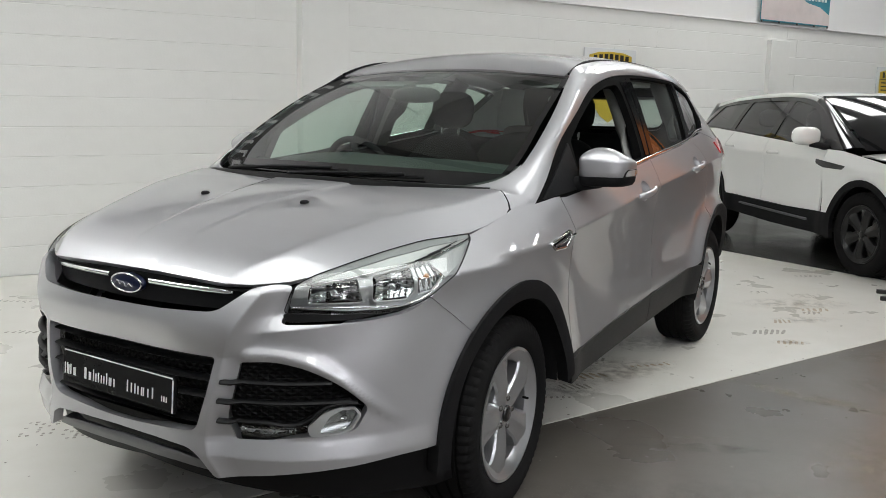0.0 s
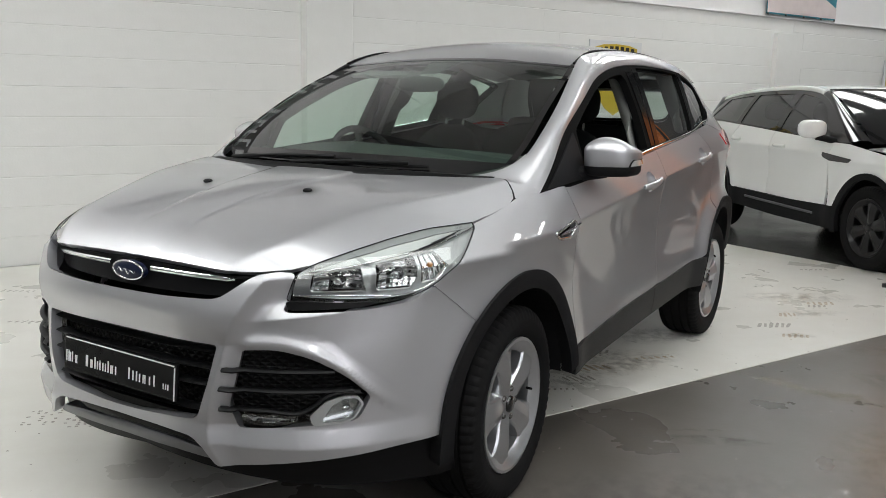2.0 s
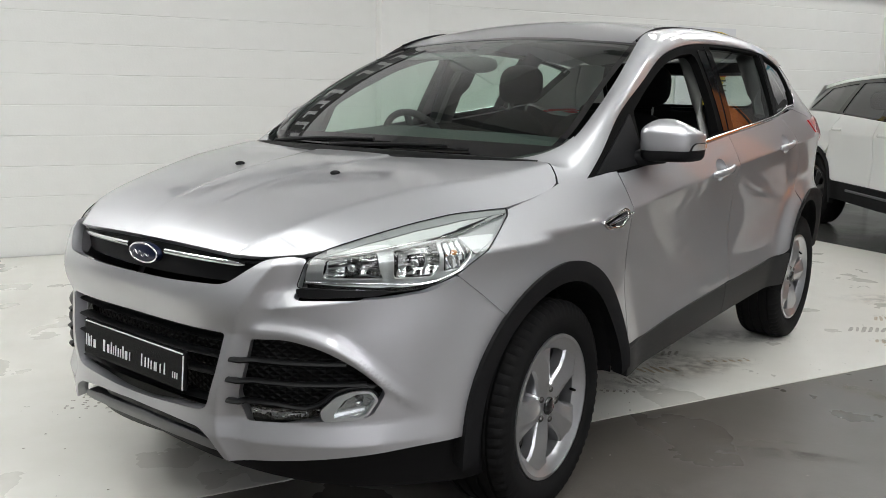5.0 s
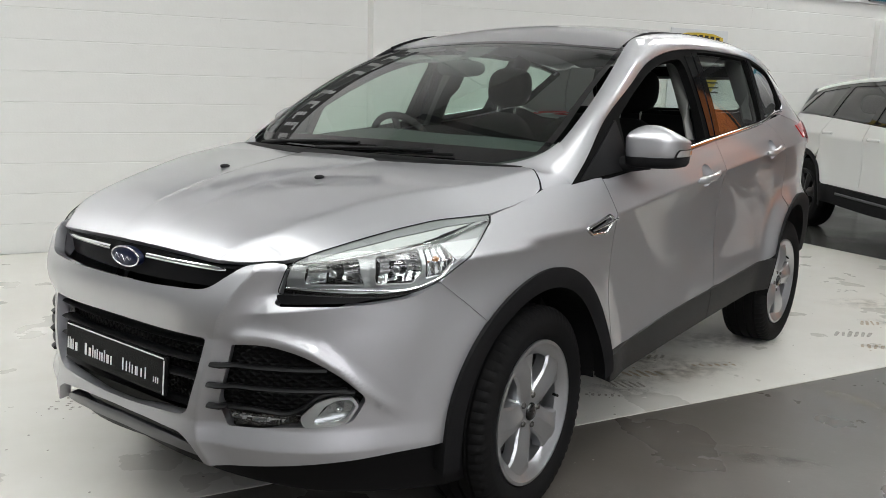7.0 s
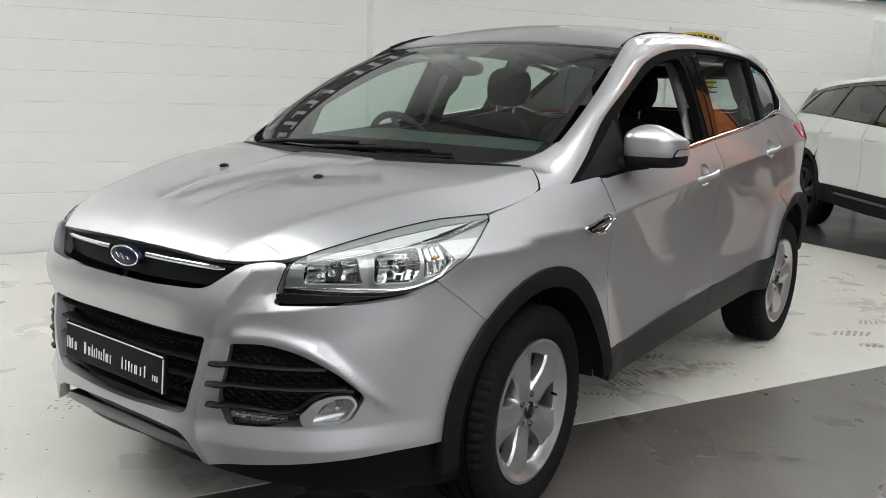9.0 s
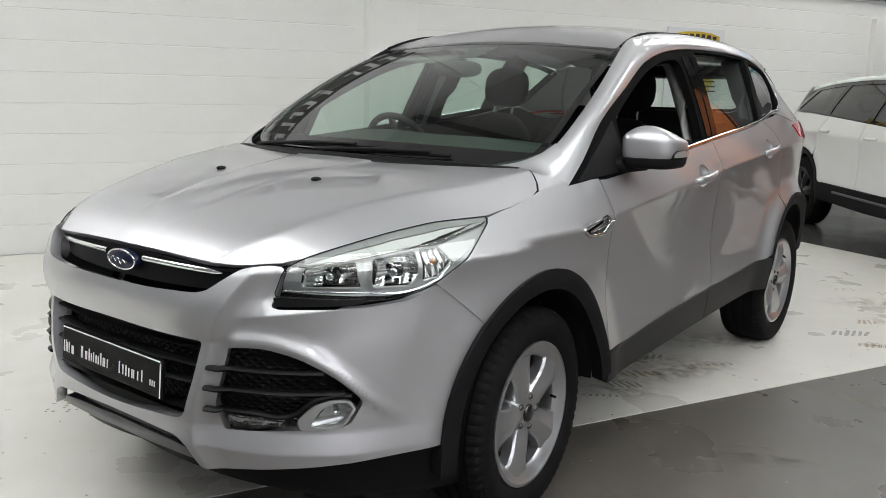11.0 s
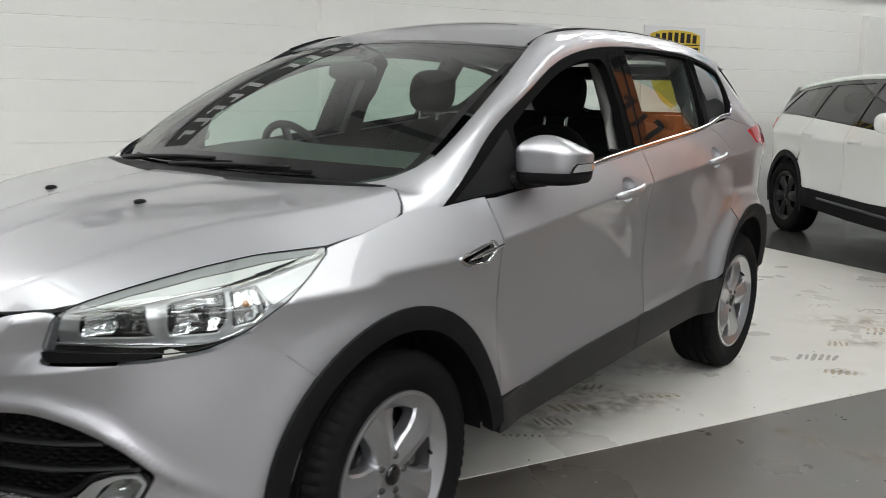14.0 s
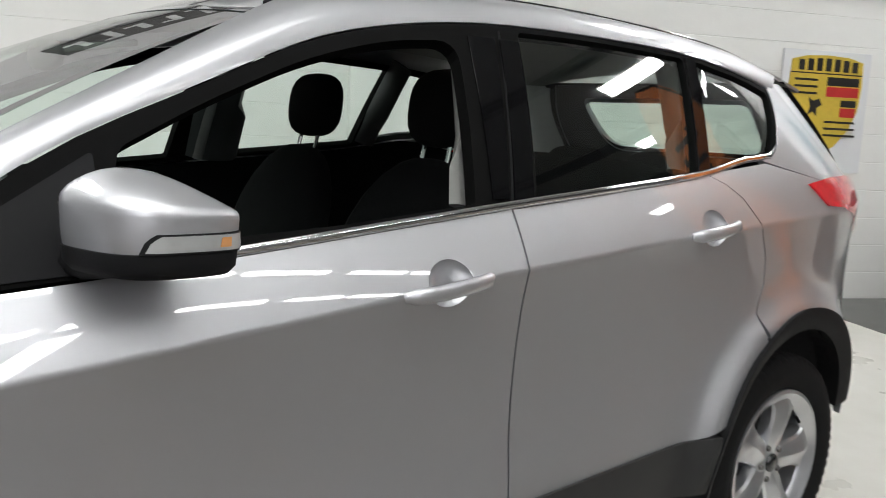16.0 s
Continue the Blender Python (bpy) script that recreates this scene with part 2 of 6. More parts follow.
def box(cx, cy, cz, sx, sy, sz, bevel=0.0, segs=2, m=None, bm=None):
    bm = bm or bmesh.new()
    g = bmesh.ops.create_cube(bm, size=1)
    vs = g["verts"]
    bmesh.ops.scale(bm, vec=(sx, sy, sz), verts=vs)
    if bevel:
        es = list({e for v in vs for e in v.link_edges})
        r = bmesh.ops.bevel(bm, geom=es, offset=bevel, segments=segs, profile=0.6, affect="EDGES")
        vs = list({v for f in r["faces"] for v in f.verts} | {v for v in vs if v.is_valid})
    mm = Matrix.Translation((cx, cy, cz)) @ (m or Matrix())
    bmesh.ops.transform(bm, matrix=mm, verts=vs)
    return bm


def tube(points, radius, sides=8, flat=1.0, closed=False):
    """A round or flattened bar along points."""
    pts = [Vector(p) for p in points]
    bm, rings, n = bmesh.new(), [], len(points)
    for i, p in enumerate(pts):
        a, b = pts[(i - 1) % n if closed else max(i - 1, 0)], pts[(i + 1) % n if closed else min(i + 1, n - 1)]
        t = (b - a).normalized()
        up = Vector((0, 0, 1)) if abs(t.z) < 0.9 else Vector((1, 0, 0))
        r = t.cross(up).normalized()
        u = r.cross(t)
        rad = radius[i] if isinstance(radius, (list, tuple)) else radius
        rings.append([bm.verts.new(p + r * (math.cos(k) * rad * flat) + u * (math.sin(k) * rad)) for k in [2 * math.pi * j / sides for j in range(sides)]])
    for i in range(n if closed else n - 1):
        A, B = rings[i], rings[(i + 1) % n]
        for j in range(sides):
            bm.faces.new((A[j], A[(j + 1) % sides], B[(j + 1) % sides], B[j]))
    if not closed:
        bm.faces.new(rings[0][::-1])
        bm.faces.new(rings[-1])
    return bm


def lathe(profile, segs=48, wobble=None):
    """Turns a profile of (radius, y) about the y axis. wobble(ring, segment) adds to a radius."""
    bm, rings = bmesh.new(), []
    for i, (r, y) in enumerate(profile):
        ring = []
        for j in range(segs):
            a = 2 * math.pi * j / segs
            q = r + (wobble(i, j) if wobble else 0)
            ring.append(bm.verts.new((q * math.cos(a), y, q * math.sin(a))))
        rings.append(ring)
    for A, B in zip(rings, rings[1:]):
        for j in range(segs):
            bm.faces.new((A[j], A[(j + 1) % segs], B[(j + 1) % segs], B[j]))
    return bm


def cap_ends(bm):
    es = [e for e in bm.edges if e.is_boundary]
    bmesh.ops.holes_fill(bm, edges=es)
    return bm


def blob(cx, cy, cz, rx, ry, rz, power=2.6, n=20, shear=None):
    """A rounded cushion-like solid."""
    bm = bmesh.new()
    bmesh.ops.create_uvsphere(bm, u_segments=n, v_segments=n // 2 + 2, radius=1)
    for v in bm.verts:
        c = v.co.normalized()
        k = (abs(c.x)**power + abs(c.y)**power + abs(c.z)**power)**(-1 / power)
        v.co = Vector((c.x * k * rx, c.y * k * ry, c.z * k * rz))
        if shear:
            v.co.x += shear * v.co.z
        v.co += Vector((cx, cy, cz))
    return bm


def dens(poly, step):
    out = []
    for i, a in enumerate(poly):
        b = poly[(i + 1) % len(poly)]
        n = max(1, int(math.ceil(math.dist(a, b) / step)))
        out += [(a[0] + (b[0] - a[0]) * k / n, a[1] + (b[1] - a[1]) * k / n) for k in range(n)]
    return out


def rounded(poly, r, n=5):
    """A polygon with its corners rounded by radius r (one number, or one a corner)."""
    out = []
    for i, p in enumerate(poly):
        ri = r[i] if isinstance(r, (list, tuple)) else r
        p, a, b = Vector(p), Vector(poly[i - 1]), Vector(poly[(i + 1) % len(poly)])
        ri = min(ri, (a - p).length * 0.45, (b - p).length * 0.45)
        if ri < 1e-4:
            out.append(tuple(p))
            continue
        s, e = p + (a - p).normalized() * ri, p + (b - p).normalized() * ri
        for k in range(n + 1):
            t = k / n
            out.append(tuple(s * (1 - t)**2 + p * 2 * t * (1 - t) + e * t * t))
    return out


def smooth_line(pts, n=8):
    """Points on a smooth open curve through pts."""
    pts = np.array(pts, float)
    d = np.r_[0, np.cumsum(np.linalg.norm(np.diff(pts, axis=0), axis=1))]
    q = np.linspace(0, d[-1], n * (len(pts) - 1) + 1)
    return [tuple(v) for v in np.stack([cs(d, pts[:, k])(q) for k in range(pts.shape[1])], -1)]


def inside(px, py, poly):
    r = np.zeros(px.shape, bool)
    for i in range(len(poly)):
        (x1, y1), (x2, y2) = poly[i - 1], poly[i]
        if y1 != y2:
            r ^= ((y1 > py) != (y2 > py)) & (px < (x2 - x1) * (py - y1) / (y2 - y1) + x1)
    return r


def sheet(name, outline, fn, material, parent=None, label="", holes=(), step=0.035, lip=0.012, lift=0.0, mirror=0, centre=(1.3, 0, 0.7), lines=()):
    """A pressed panel: the part of the surface fn(u, v) inside outline and outside holes, with turned-in edges. mirror=1 gives its mirror image."""
    from mathutils.geometry import delaunay_2d_cdt
    loops = [dens(list(outline), step)] + [dens(list(h), step) for h in holes]
    pts, edges = [], []
    for lp in loops:
        k = len(pts)
        pts += [Vector(p) for p in lp]
        edges += [(k + i, k + (i + 1) % len(lp)) for i in range(len(lp))]
    ar = np.array([tuple(p) for p in pts])
    if len(lines):
        la = np.array([q for ln in lines for q in ln])
        ok = inside(la[:, 0], la[:, 1], loops[0])
        for lp in loops[1:]:
            ok &= ~inside(la[:, 0], la[:, 1], lp)
        la = la[ok]
        if len(la):
            dd = np.hypot(la[:, None, 0] - ar[None, :, 0], la[:, None, 1] - ar[None, :, 1]).min(1)
            la = la[dd > .004]
        pts += [Vector((float(a), float(b))) for a, b in la]
        ar = np.array([tuple(p) for p in pts])
    lo, hi = ar.min(0), ar.max(0)
    gx, gy = np.meshgrid(np.arange(lo[0] + step / 2, hi[0], step), np.arange(lo[1] + step / 2, hi[1], step))
    gx, gy = gx.ravel(), gy.ravel()
    ok = inside(gx, gy, loops[0])
    for lp in loops[1:]:
        ok &= ~inside(gx, gy, lp)
    gx, gy = gx[ok], gy[ok]
    if len(gx):
        d = np.full(gx.shape, 9.0)
        for k in range(0, len(ar), 200):
            d = np.minimum(d, np.hypot(gx[:, None] - ar[None, k:k + 200, 0], gy[:, None] - ar[None, k:k + 200, 1]).min(1))
        gx, gy = gx[d > step * 0.45], gy[d > step * 0.45]
    pts += [Vector((float(a), float(b))) for a, b in zip(gx, gy)]
    vs, _, fs, *_ = delaunay_2d_cdt(pts, edges, [], 0, 1e-5)
    uv = np.array([tuple(v) for v in vs])
    tri = np.array([f for f in fs if len(f) == 3])
    c = uv[tri].mean(1)
    keep = inside(c[:, 0], c[:, 1], loops[0])
    for lp in loops[1:]:
        keep &= ~inside(c[:, 0], c[:, 1], lp)
    tri = tri[keep]
    u, v = uv[:, 0], uv[:, 1]
    e = 0.003
    p = fn(u, v)
    n = np.cross(fn(u + e, v) - fn(u - e, v), fn(u, v + e) - fn(u, v - e))
    n /= np.maximum(np.linalg.norm(n, axis=1, keepdims=True), 1e-9)
    out = np.sign(((p - np.array(centre)) * n).sum(1, keepdims=True).mean()) or 1
    n = n * out
    p = p + n * lift
    fnorm = np.cross(p[tri[:, 1]] - p[tri[:, 0]], p[tri[:, 2]] - p[tri[:, 0]])
    flip = (fnorm * n[tri[:, 0]]).sum(1) < 0
    tri[flip] = tri[flip][:, ::-1]
    count = {}
    for t in tri:
        for a, b in ((t[0], t[1]), (t[1], t[2]), (t[2], t[0])):
            count[(a, b)] = 1
    rim = [(a, b) for (a, b) in count if (b, a) not in count]
    verts, norms, faces = list(p), list(n), [tuple(t) for t in tri]
    if lip:
        for a, b in rim:
            side = np.cross(p[b] - p[a], n[a])
            side /= max(np.linalg.norm(side), 1e-9)
            k = len(verts)
            verts += [p[a], p[b], p[b] - n[b] * lip, p[a] - n[a] * lip]
            norms += [side] * 4
            faces.append((k, k + 3, k + 2, k + 1))
    verts, norms = np.array(verts), np.array(norms)
    if mirror:
        verts, norms = verts * (1, -1, 1), norms * (1, -1, 1)
        faces = [f[::-1] for f in faces]
    return mesh_part(name, verts, faces, material, parent, label, True, norms)


def grid_surface(name, fn, nu, nv, material, parent=None, label="", mirror=0, thick=0.0, flip=False, centre=(1.3, 0, 0.7)):
    """A surface fn(a, b) with a and b from 0 to 1, as a grid."""
    a, b = np.meshgrid(np.linspace(0, 1, nu), np.linspace(0, 1, nv), indexing="ij")
    a, b, e = a.ravel(), b.ravel(), 1e-3
    p = fn(a, b)
    n = np.cross(fn(np.minimum(a + e, 1), b) - fn(np.maximum(a - e, 0), b), fn(a, np.minimum(b + e, 1)) - fn(a, np.maximum(b - e, 0)))
    n /= np.maximum(np.linalg.norm(n, axis=1, keepdims=True), 1e-9)
    s = np.sign(((p - np.array(centre)) * n).sum()) or 1
    n = n * s
    idx = np.arange(nu * nv).reshape(nu, nv)
    q = np.stack([idx[:-1, :-1], idx[1:, :-1], idx[1:, 1:], idx[:-1, 1:]], -1).reshape(-1, 4)
    if s < 0:
        q = q[:, ::-1]
    verts, norms, faces = p, n, [tuple(f) for f in q]
    if thick:
        k = len(verts)
        verts = np.r_[verts, p - n * thick]
        norms = np.r_[norms, -n]
        faces += [tuple(i + k for i in f[::-1]) for f in q]
    if mirror:
        verts, norms = verts * (1, -1, 1), norms * (1, -1, 1)
        faces = [f[::-1] for f in faces]
    return mesh_part(name, verts, faces, material, parent, label, True, norms)


DARKCLAD = mat("dark_cladding", (0.13, 0.13, 0.13), 0.6, noise_scale=3, noise_amt=0.2)
MIDCLAD = mat("mid_grey_cladding", (0.15, 0.15, 0.155), 0.6, noise_scale=3, noise_amt=0.2)
GREYCLAD = mat("grey_cladding", (0.40, 0.40, 0.40), 0.6, noise_scale=3, noise_amt=0.2)

# ---- the hall: its wall runs at 25.3 degrees to the silver car ----
HALL = Matrix.Rotation(radians(-25.3), 4, "Z")
WALL_Y, LEDGE, TOP = -3.3, 2.57, 6.2
X0, X1, Y1 = -13.0, 9.0, 11.0


def hall(ob, label, category, kind="", group=""):
    ob.matrix_world = HALL
    return tagged(ob, label, category, group, kind)


hall(part("floor", box((X0 + X1) / 2, (WALL_Y + Y1) / 2, -0.1, X1 - X0, Y1 - WALL_Y, 0.2), GREYFLOOR),
     "glossy grey painted concrete floor with scuffs and stains", "floor", "structure")
hall(part("floor_paint", box((X1 - 3.3) / 2, (WALL_Y + 1.4) / 2, 0.001, X1 + 3.3, 1.4 - WALL_Y, 0.006), WHITEFLOOR),
     "white painted display bay on the floor with tyre dirt", "floor", "structure")
hall(part("floor_paint", box((X0 - 3.304) / 2, (WALL_Y + 1.4) / 2, 0.001, -3.304 - X0, 1.4 - WALL_Y, 0.006), DARKSHADEFLOOR),
     "dark grey glossy painted floor strip beside the bay, shade mixed into its colour", "floor", "structure")
wall_n = hall(part("wall_north", box((X0 + X1) / 2, WALL_Y - 0.12, LEDGE / 2, X1 - X0, 0.2, LEDGE), WALLPAINT),
              "white painted concrete block wall with visible courses", "wall", "structure")
hall(part("wall_north_upper", box((X0 + X1) / 2, WALL_Y - 0.12, (LEDGE + TOP) / 2, X1 - X0, 0.18, TOP - LEDGE), UPPERPAINT),
     "smooth white painted upper wall above the block wall", "wall", "structure")
hall(part("trim", box((X0 + X1) / 2, WALL_Y - 0.02, LEDGE, X1 - X0, 0.06, 0.022, 0.004), UPPERPAINT), "thin ledge along the top of the block wall", "ledge", "structure")
hall(part("wall_east", box(X1 + 0.1, (WALL_Y + Y1) / 2, TOP / 2, 0.2, Y1 - WALL_Y, TOP), MIDCLAD), "plain grey clad end wall of the hall", "wall", "structure")
hall(part("wall_west", box(X0 - 0.1, (WALL_Y + Y1) / 2, TOP / 2, 0.2, Y1 - WALL_Y, TOP), DARKCLAD), "plain dark grey clad far end wall of the hall", "wall", "structure")
hall(part("wall_south", box((X0 + X1) / 2, Y1 + 0.1, TOP / 2, X1 - X0, 0.2, TOP), GREYCLAD), "plain pale grey clad wall opposite the display bay", "wall", "structure")
hall(part("ceiling", box((X0 + X1) / 2, (WALL_Y + Y1) / 2, TOP + 0.1, X1 - X0 + 0.4, Y1 - WALL_Y + 0.4, 0.2), CEIL), "grey lined industrial roof of the hall", "ceiling", "structure")


def roof_sheets():
    """Slim roof strips, and wide glowing panels added out of view as fill light."""
    kinds = [(1.58, 0.15, SLIMSHEET, [(x, y) for y in (5.6, 6.9) for x in (-7.9, -6.1, -4.4, -2.6, -0.9, 0.9, 2.6, 4.4, 6.1, 7.9)]),
             (0.7, 3.0, BRIGHTFILL, [(4.2, 8.8), (1.0, 8.8), (-2.2, 8.8)]),
             (0.9, 1.7, BRIGHTFILL, [(-9.8, -2.0), (-7.9, -2.0), (-6.2, -1.9), (-4.3, -1.9)]),
             (0.5, 1.2, SLIMSHEET, [(-6.6, 0.9), (-9.6, 1.6)]),
             (3.3, 3.4, SOFTFILL, [(0.0, 3.5), (3.5, 3.5), (7.0, 3.5)]),
             (1.1, 2.6, BRIGHTFILL, [(6.2, -1.75), (8.0, -1.75)])]
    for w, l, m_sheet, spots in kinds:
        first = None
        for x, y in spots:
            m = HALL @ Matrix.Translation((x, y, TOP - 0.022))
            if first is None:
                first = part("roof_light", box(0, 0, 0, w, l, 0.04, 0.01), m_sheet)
                tagged(first, "white glowing roof sheet, among slim daylight strips and added wide fill panels", "roof light", "roof lights")
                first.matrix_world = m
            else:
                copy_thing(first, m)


roof_sheets()


def wall_lights():
    """Upright translucent sheets in the wall opposite the bay, each held by a pale frame."""
    first = None
    for x in (0.2, 1.9, 3.6, 5.3):
        m = HALL @ Matrix.Translation((x, Y1 - 0.02, 3.3))
        if first is None:
            first = part("wall_light", box(0, 0, 0, 1.5, 0.04, 2.2, 0.01), WALLSHEET)
            for z in (-1.12, 0.0, 1.12):
                part("frame_bar", box(0, -0.012, z, 1.56, 0.05, 0.05, 0.006), GREYCLAD, first)
            for dx in (-0.765, 0.765):
                part("frame_post", box(dx, -0.012, 0, 0.05, 0.05, 2.19, 0.006), GREYCLAD, first)
            tagged(first, "translucent daylight sheet set in the hall's wall", "wall light", "wall lights")
            first.matrix_world = m
        else:
            copy_thing(first, m)


wall_lights()


def roof_beams():
    def beam_mesh():
        bm = box(0, 0, 0.1, 0.16, 14.2, 0.02)
        box(0, 0, -0.1, 0.16, 14.2, 0.02, bm=bm)
        box(0, 0, 0, 0.015, 14.2, 0.18, bm=bm)
        return bm
    first = None
    for x in (-12.2, -8.75, -5.25, -1.75, 1.75, 5.25, 8.6):
        m = HALL @ Matrix.Translation((x, (WALL_Y + Y1) / 2, TOP - 0.14))
        if first is None:
            first = part("roof_beam", beam_mesh(), BEAM)
            tagged(first, "dark steel beam spanning under the hall roof", "beam", "roof beams", "structure")
            first.matrix_world = m
        else:
            copy_thing(first, m)


roof_beams()

# pilasters of the block wall
hall(part("pilaster", box(0.255, WALL_Y + 0.045, LEDGE / 2, 0.47, 0.13, LEDGE, 0.004), WALLPAINT), "white painted block pilaster on the wall", "pilaster", "structure")
hall(part("pilaster", box(0.255, WALL_Y + 0.035, (LEDGE + TOP) / 2, 0.47, 0.11, TOP - LEDGE - 0.03), UPPERPAINT), "white painted upper part of the pilaster", "pilaster", "structure")
hall(part("pilaster", box(-6.65, WALL_Y + 0.01, 2.36 / 2, 0.42, 0.09, 2.36, 0.004), WALLPAINT), "shallow white painted block pilaster on the wall", "pilaster", "structure")


# ---- things on the wall ----
GOLD = mat("sign_gold", (0.62, 0.45, 0.06), 0.35, noise_scale=30, noise_amt=0.2)
SIGNRED = mat("sign_red", (0.50, 0.03, 0.03), 0.35, noise_scale=30, noise_amt=0.1)
SIGNBLACK = mat("sign_black", (0.02, 0.018, 0.016), 0.35)
SIGNCLEAR = mat("sign_pale_board", (0.72, 0.73, 0.75), 0.25, noise_scale=5, noise_amt=0.05)
TEAL = mat("banner_teal", (0.05, 0.25, 0.33), 0.5, noise_scale=2, noise_amt=0.3)
PINKWHITE = mat("banner_pale", (0.66, 0.58, 0.57), 0.5, noise_scale=6, noise_amt=0.25)
ORANGE = mat("banner_orange", (0.72, 0.20, 0.03), 0.45, noise_scale=2, noise_amt=0.1)


def flat_poly(poly, y, depth):
    """A thin plate with outline poly (x, z), standing in the hall's wall plane."""
    bm = bmesh.new()
    f = bm.faces.new([bm.verts.new((x, y, z)) for x, z in poly])
    r = bmesh.ops.extrude_face_region(bm, geom=[f])
    bmesh.ops.translate(bm, vec=(0, -depth, 0), verts=[v for v in r["geom"] if isinstance(v, bmesh.types.BMVert)])
    return bm


def shield_sign(x):
    """A gold shield with bars and a red and black striped quarter on a pale board. x: its edge nearest the pilaster."""
    y = WALL_Y + 0.012
    e = hall(part("wall_sign", box(x - 0.42, y - 0.005, 1.60, 0.84, 0.014, 1.0, 0.003), SIGNCLEAR),
             "gold shield with red and black stripes on a pale wall board", "sign", group="shield signs")
    cx, zt = x - 0.42, 2.02
    out = [(-.34, 0), (-.2, .035), (0, .045), (.2, .035), (.34, 0), (.35, -.2), (.33, -.4), (.26, -.56), (.14, -.70), (0, -.78), (-.14, -.70), (-.26, -.56), (-.33, -.4), (-.35, -.2)]
    def add(name, poly, m, lift, label=""):
        o = part(name, flat_poly([(cx + a, zt + b) for a, b in poly], y + 0.004 + lift, lift + 0.004), m, e, label)
        return o
    def rect(a, b, c, d):
        return [(a, b), (c, b), (c, d), (a, d)]
    add("shield", out, GOLD, 0.004, "gold shield")
    add("shield_rim", [(-.34, -.11), (.345, -.11), (.345, -.10), (-.34, -.10)], SIGNBLACK, 0.006)
    for i in range(7):
        add("bar", rect(-.29 + i * .085, -.085, -.235 + i * .085, .0 + .02 * math.sin(math.pi * i / 6)), SIGNBLACK, 0.006, "dark bar in place of a brand name")
    for z0, z1, m, n in ((-.13, -.20, SIGNBLACK, "stripe"), (-.21, -.29, SIGNRED, "stripe"), (-.315, -.37, SIGNBLACK, "stripe"), (-.38, -.455, SIGNRED, "stripe")):
        inner = -.01 if z0 > -.3 else -.16
        add(n, rect(-.32 if z0 > -.3 else -.31, z1, inner, z0), m, 0.006)
    for z0 in (-.15, -.205, -.26):
        add("mark", rect(.08, z0 - .018, .30, z0), SIGNBLACK, 0.006)
    for z0 in (-.49, -.545, -.60):
        add("mark", rect(-.24 - z0 * -.15, z0 - .018, -.02, z0), SIGNBLACK, 0.006)
    add("mark", [(.02, -.36), (.05, -.31), (.11, -.33), (.15, -.30), (.13, -.38), (.15, -.45), (.10, -.42), (.06, -.46), (.07, -.39)], SIGNBLACK, 0.0065)
    return e


shield_sign(-3.07)
shield_sign(-9.15)


def wall_banner():
    y = WALL_Y + 0.02
    e = hall(part("wall_banner", box(-6.97, y, 3.35, 1.54, 0.012, 1.5), TEAL), "teal and pale printed banner hung high on the wall", "banner")
    part("wave", flat_poly([(-6.2, 2.62), (-7.74, 2.62), (-7.74, 2.76), (-7.5, 2.86), (-7.2, 2.90), (-6.9, 3.02), (-6.5, 3.05), (-6.2, 3.02)], y + 0.012, 0.005), PINKWHITE, e, "pale wave printed on the banner")
    for i in range(8):
        part("lettering", box(-7.62 + i * 0.075, y + 0.011, 2.98, 0.045, 0.006, 0.09), WHITEMARK, e)
    for x in (-6.22, -6.6, -7.0, -7.4, -7.72):
        part("fixing", box(x, y + 0.008, 2.60, 0.03, 0.01, 0.03, 0.003), STEEL, e)


wall_banner()


def name_board(x, z, w, h, n):
    """A long dark board with rows of pale bars, high on the wall."""
    y = WALL_Y + 0.05
    e = hall(part("name_board", box(x, y, z, w, 0.04, h, 0.005), SIGNBLACK), "long black board with pale lettering high on the wall", "sign", group="name boards")
    k = w / (n + 1)
    for i in range(n):
        if i % 6 == 5:
            continue
        hh = h * (0.5 if i % 3 else 0.68)
        part("lettering", box(x - w / 2 + k * (i + 1), y + 0.025, z, k * 0.3, 0.01, hh), WHITEMARK, e)
        part("lettering", box(x - w / 2 + k * (i + 1.25), y + 0.025, z + (hh / 2 - 0.03) * (1 if i % 2 else -1), k * 0.5, 0.01, h * 0.1), WHITEMARK, e)


name_board(0.75, 2.99, 4.5, 0.46, 17)


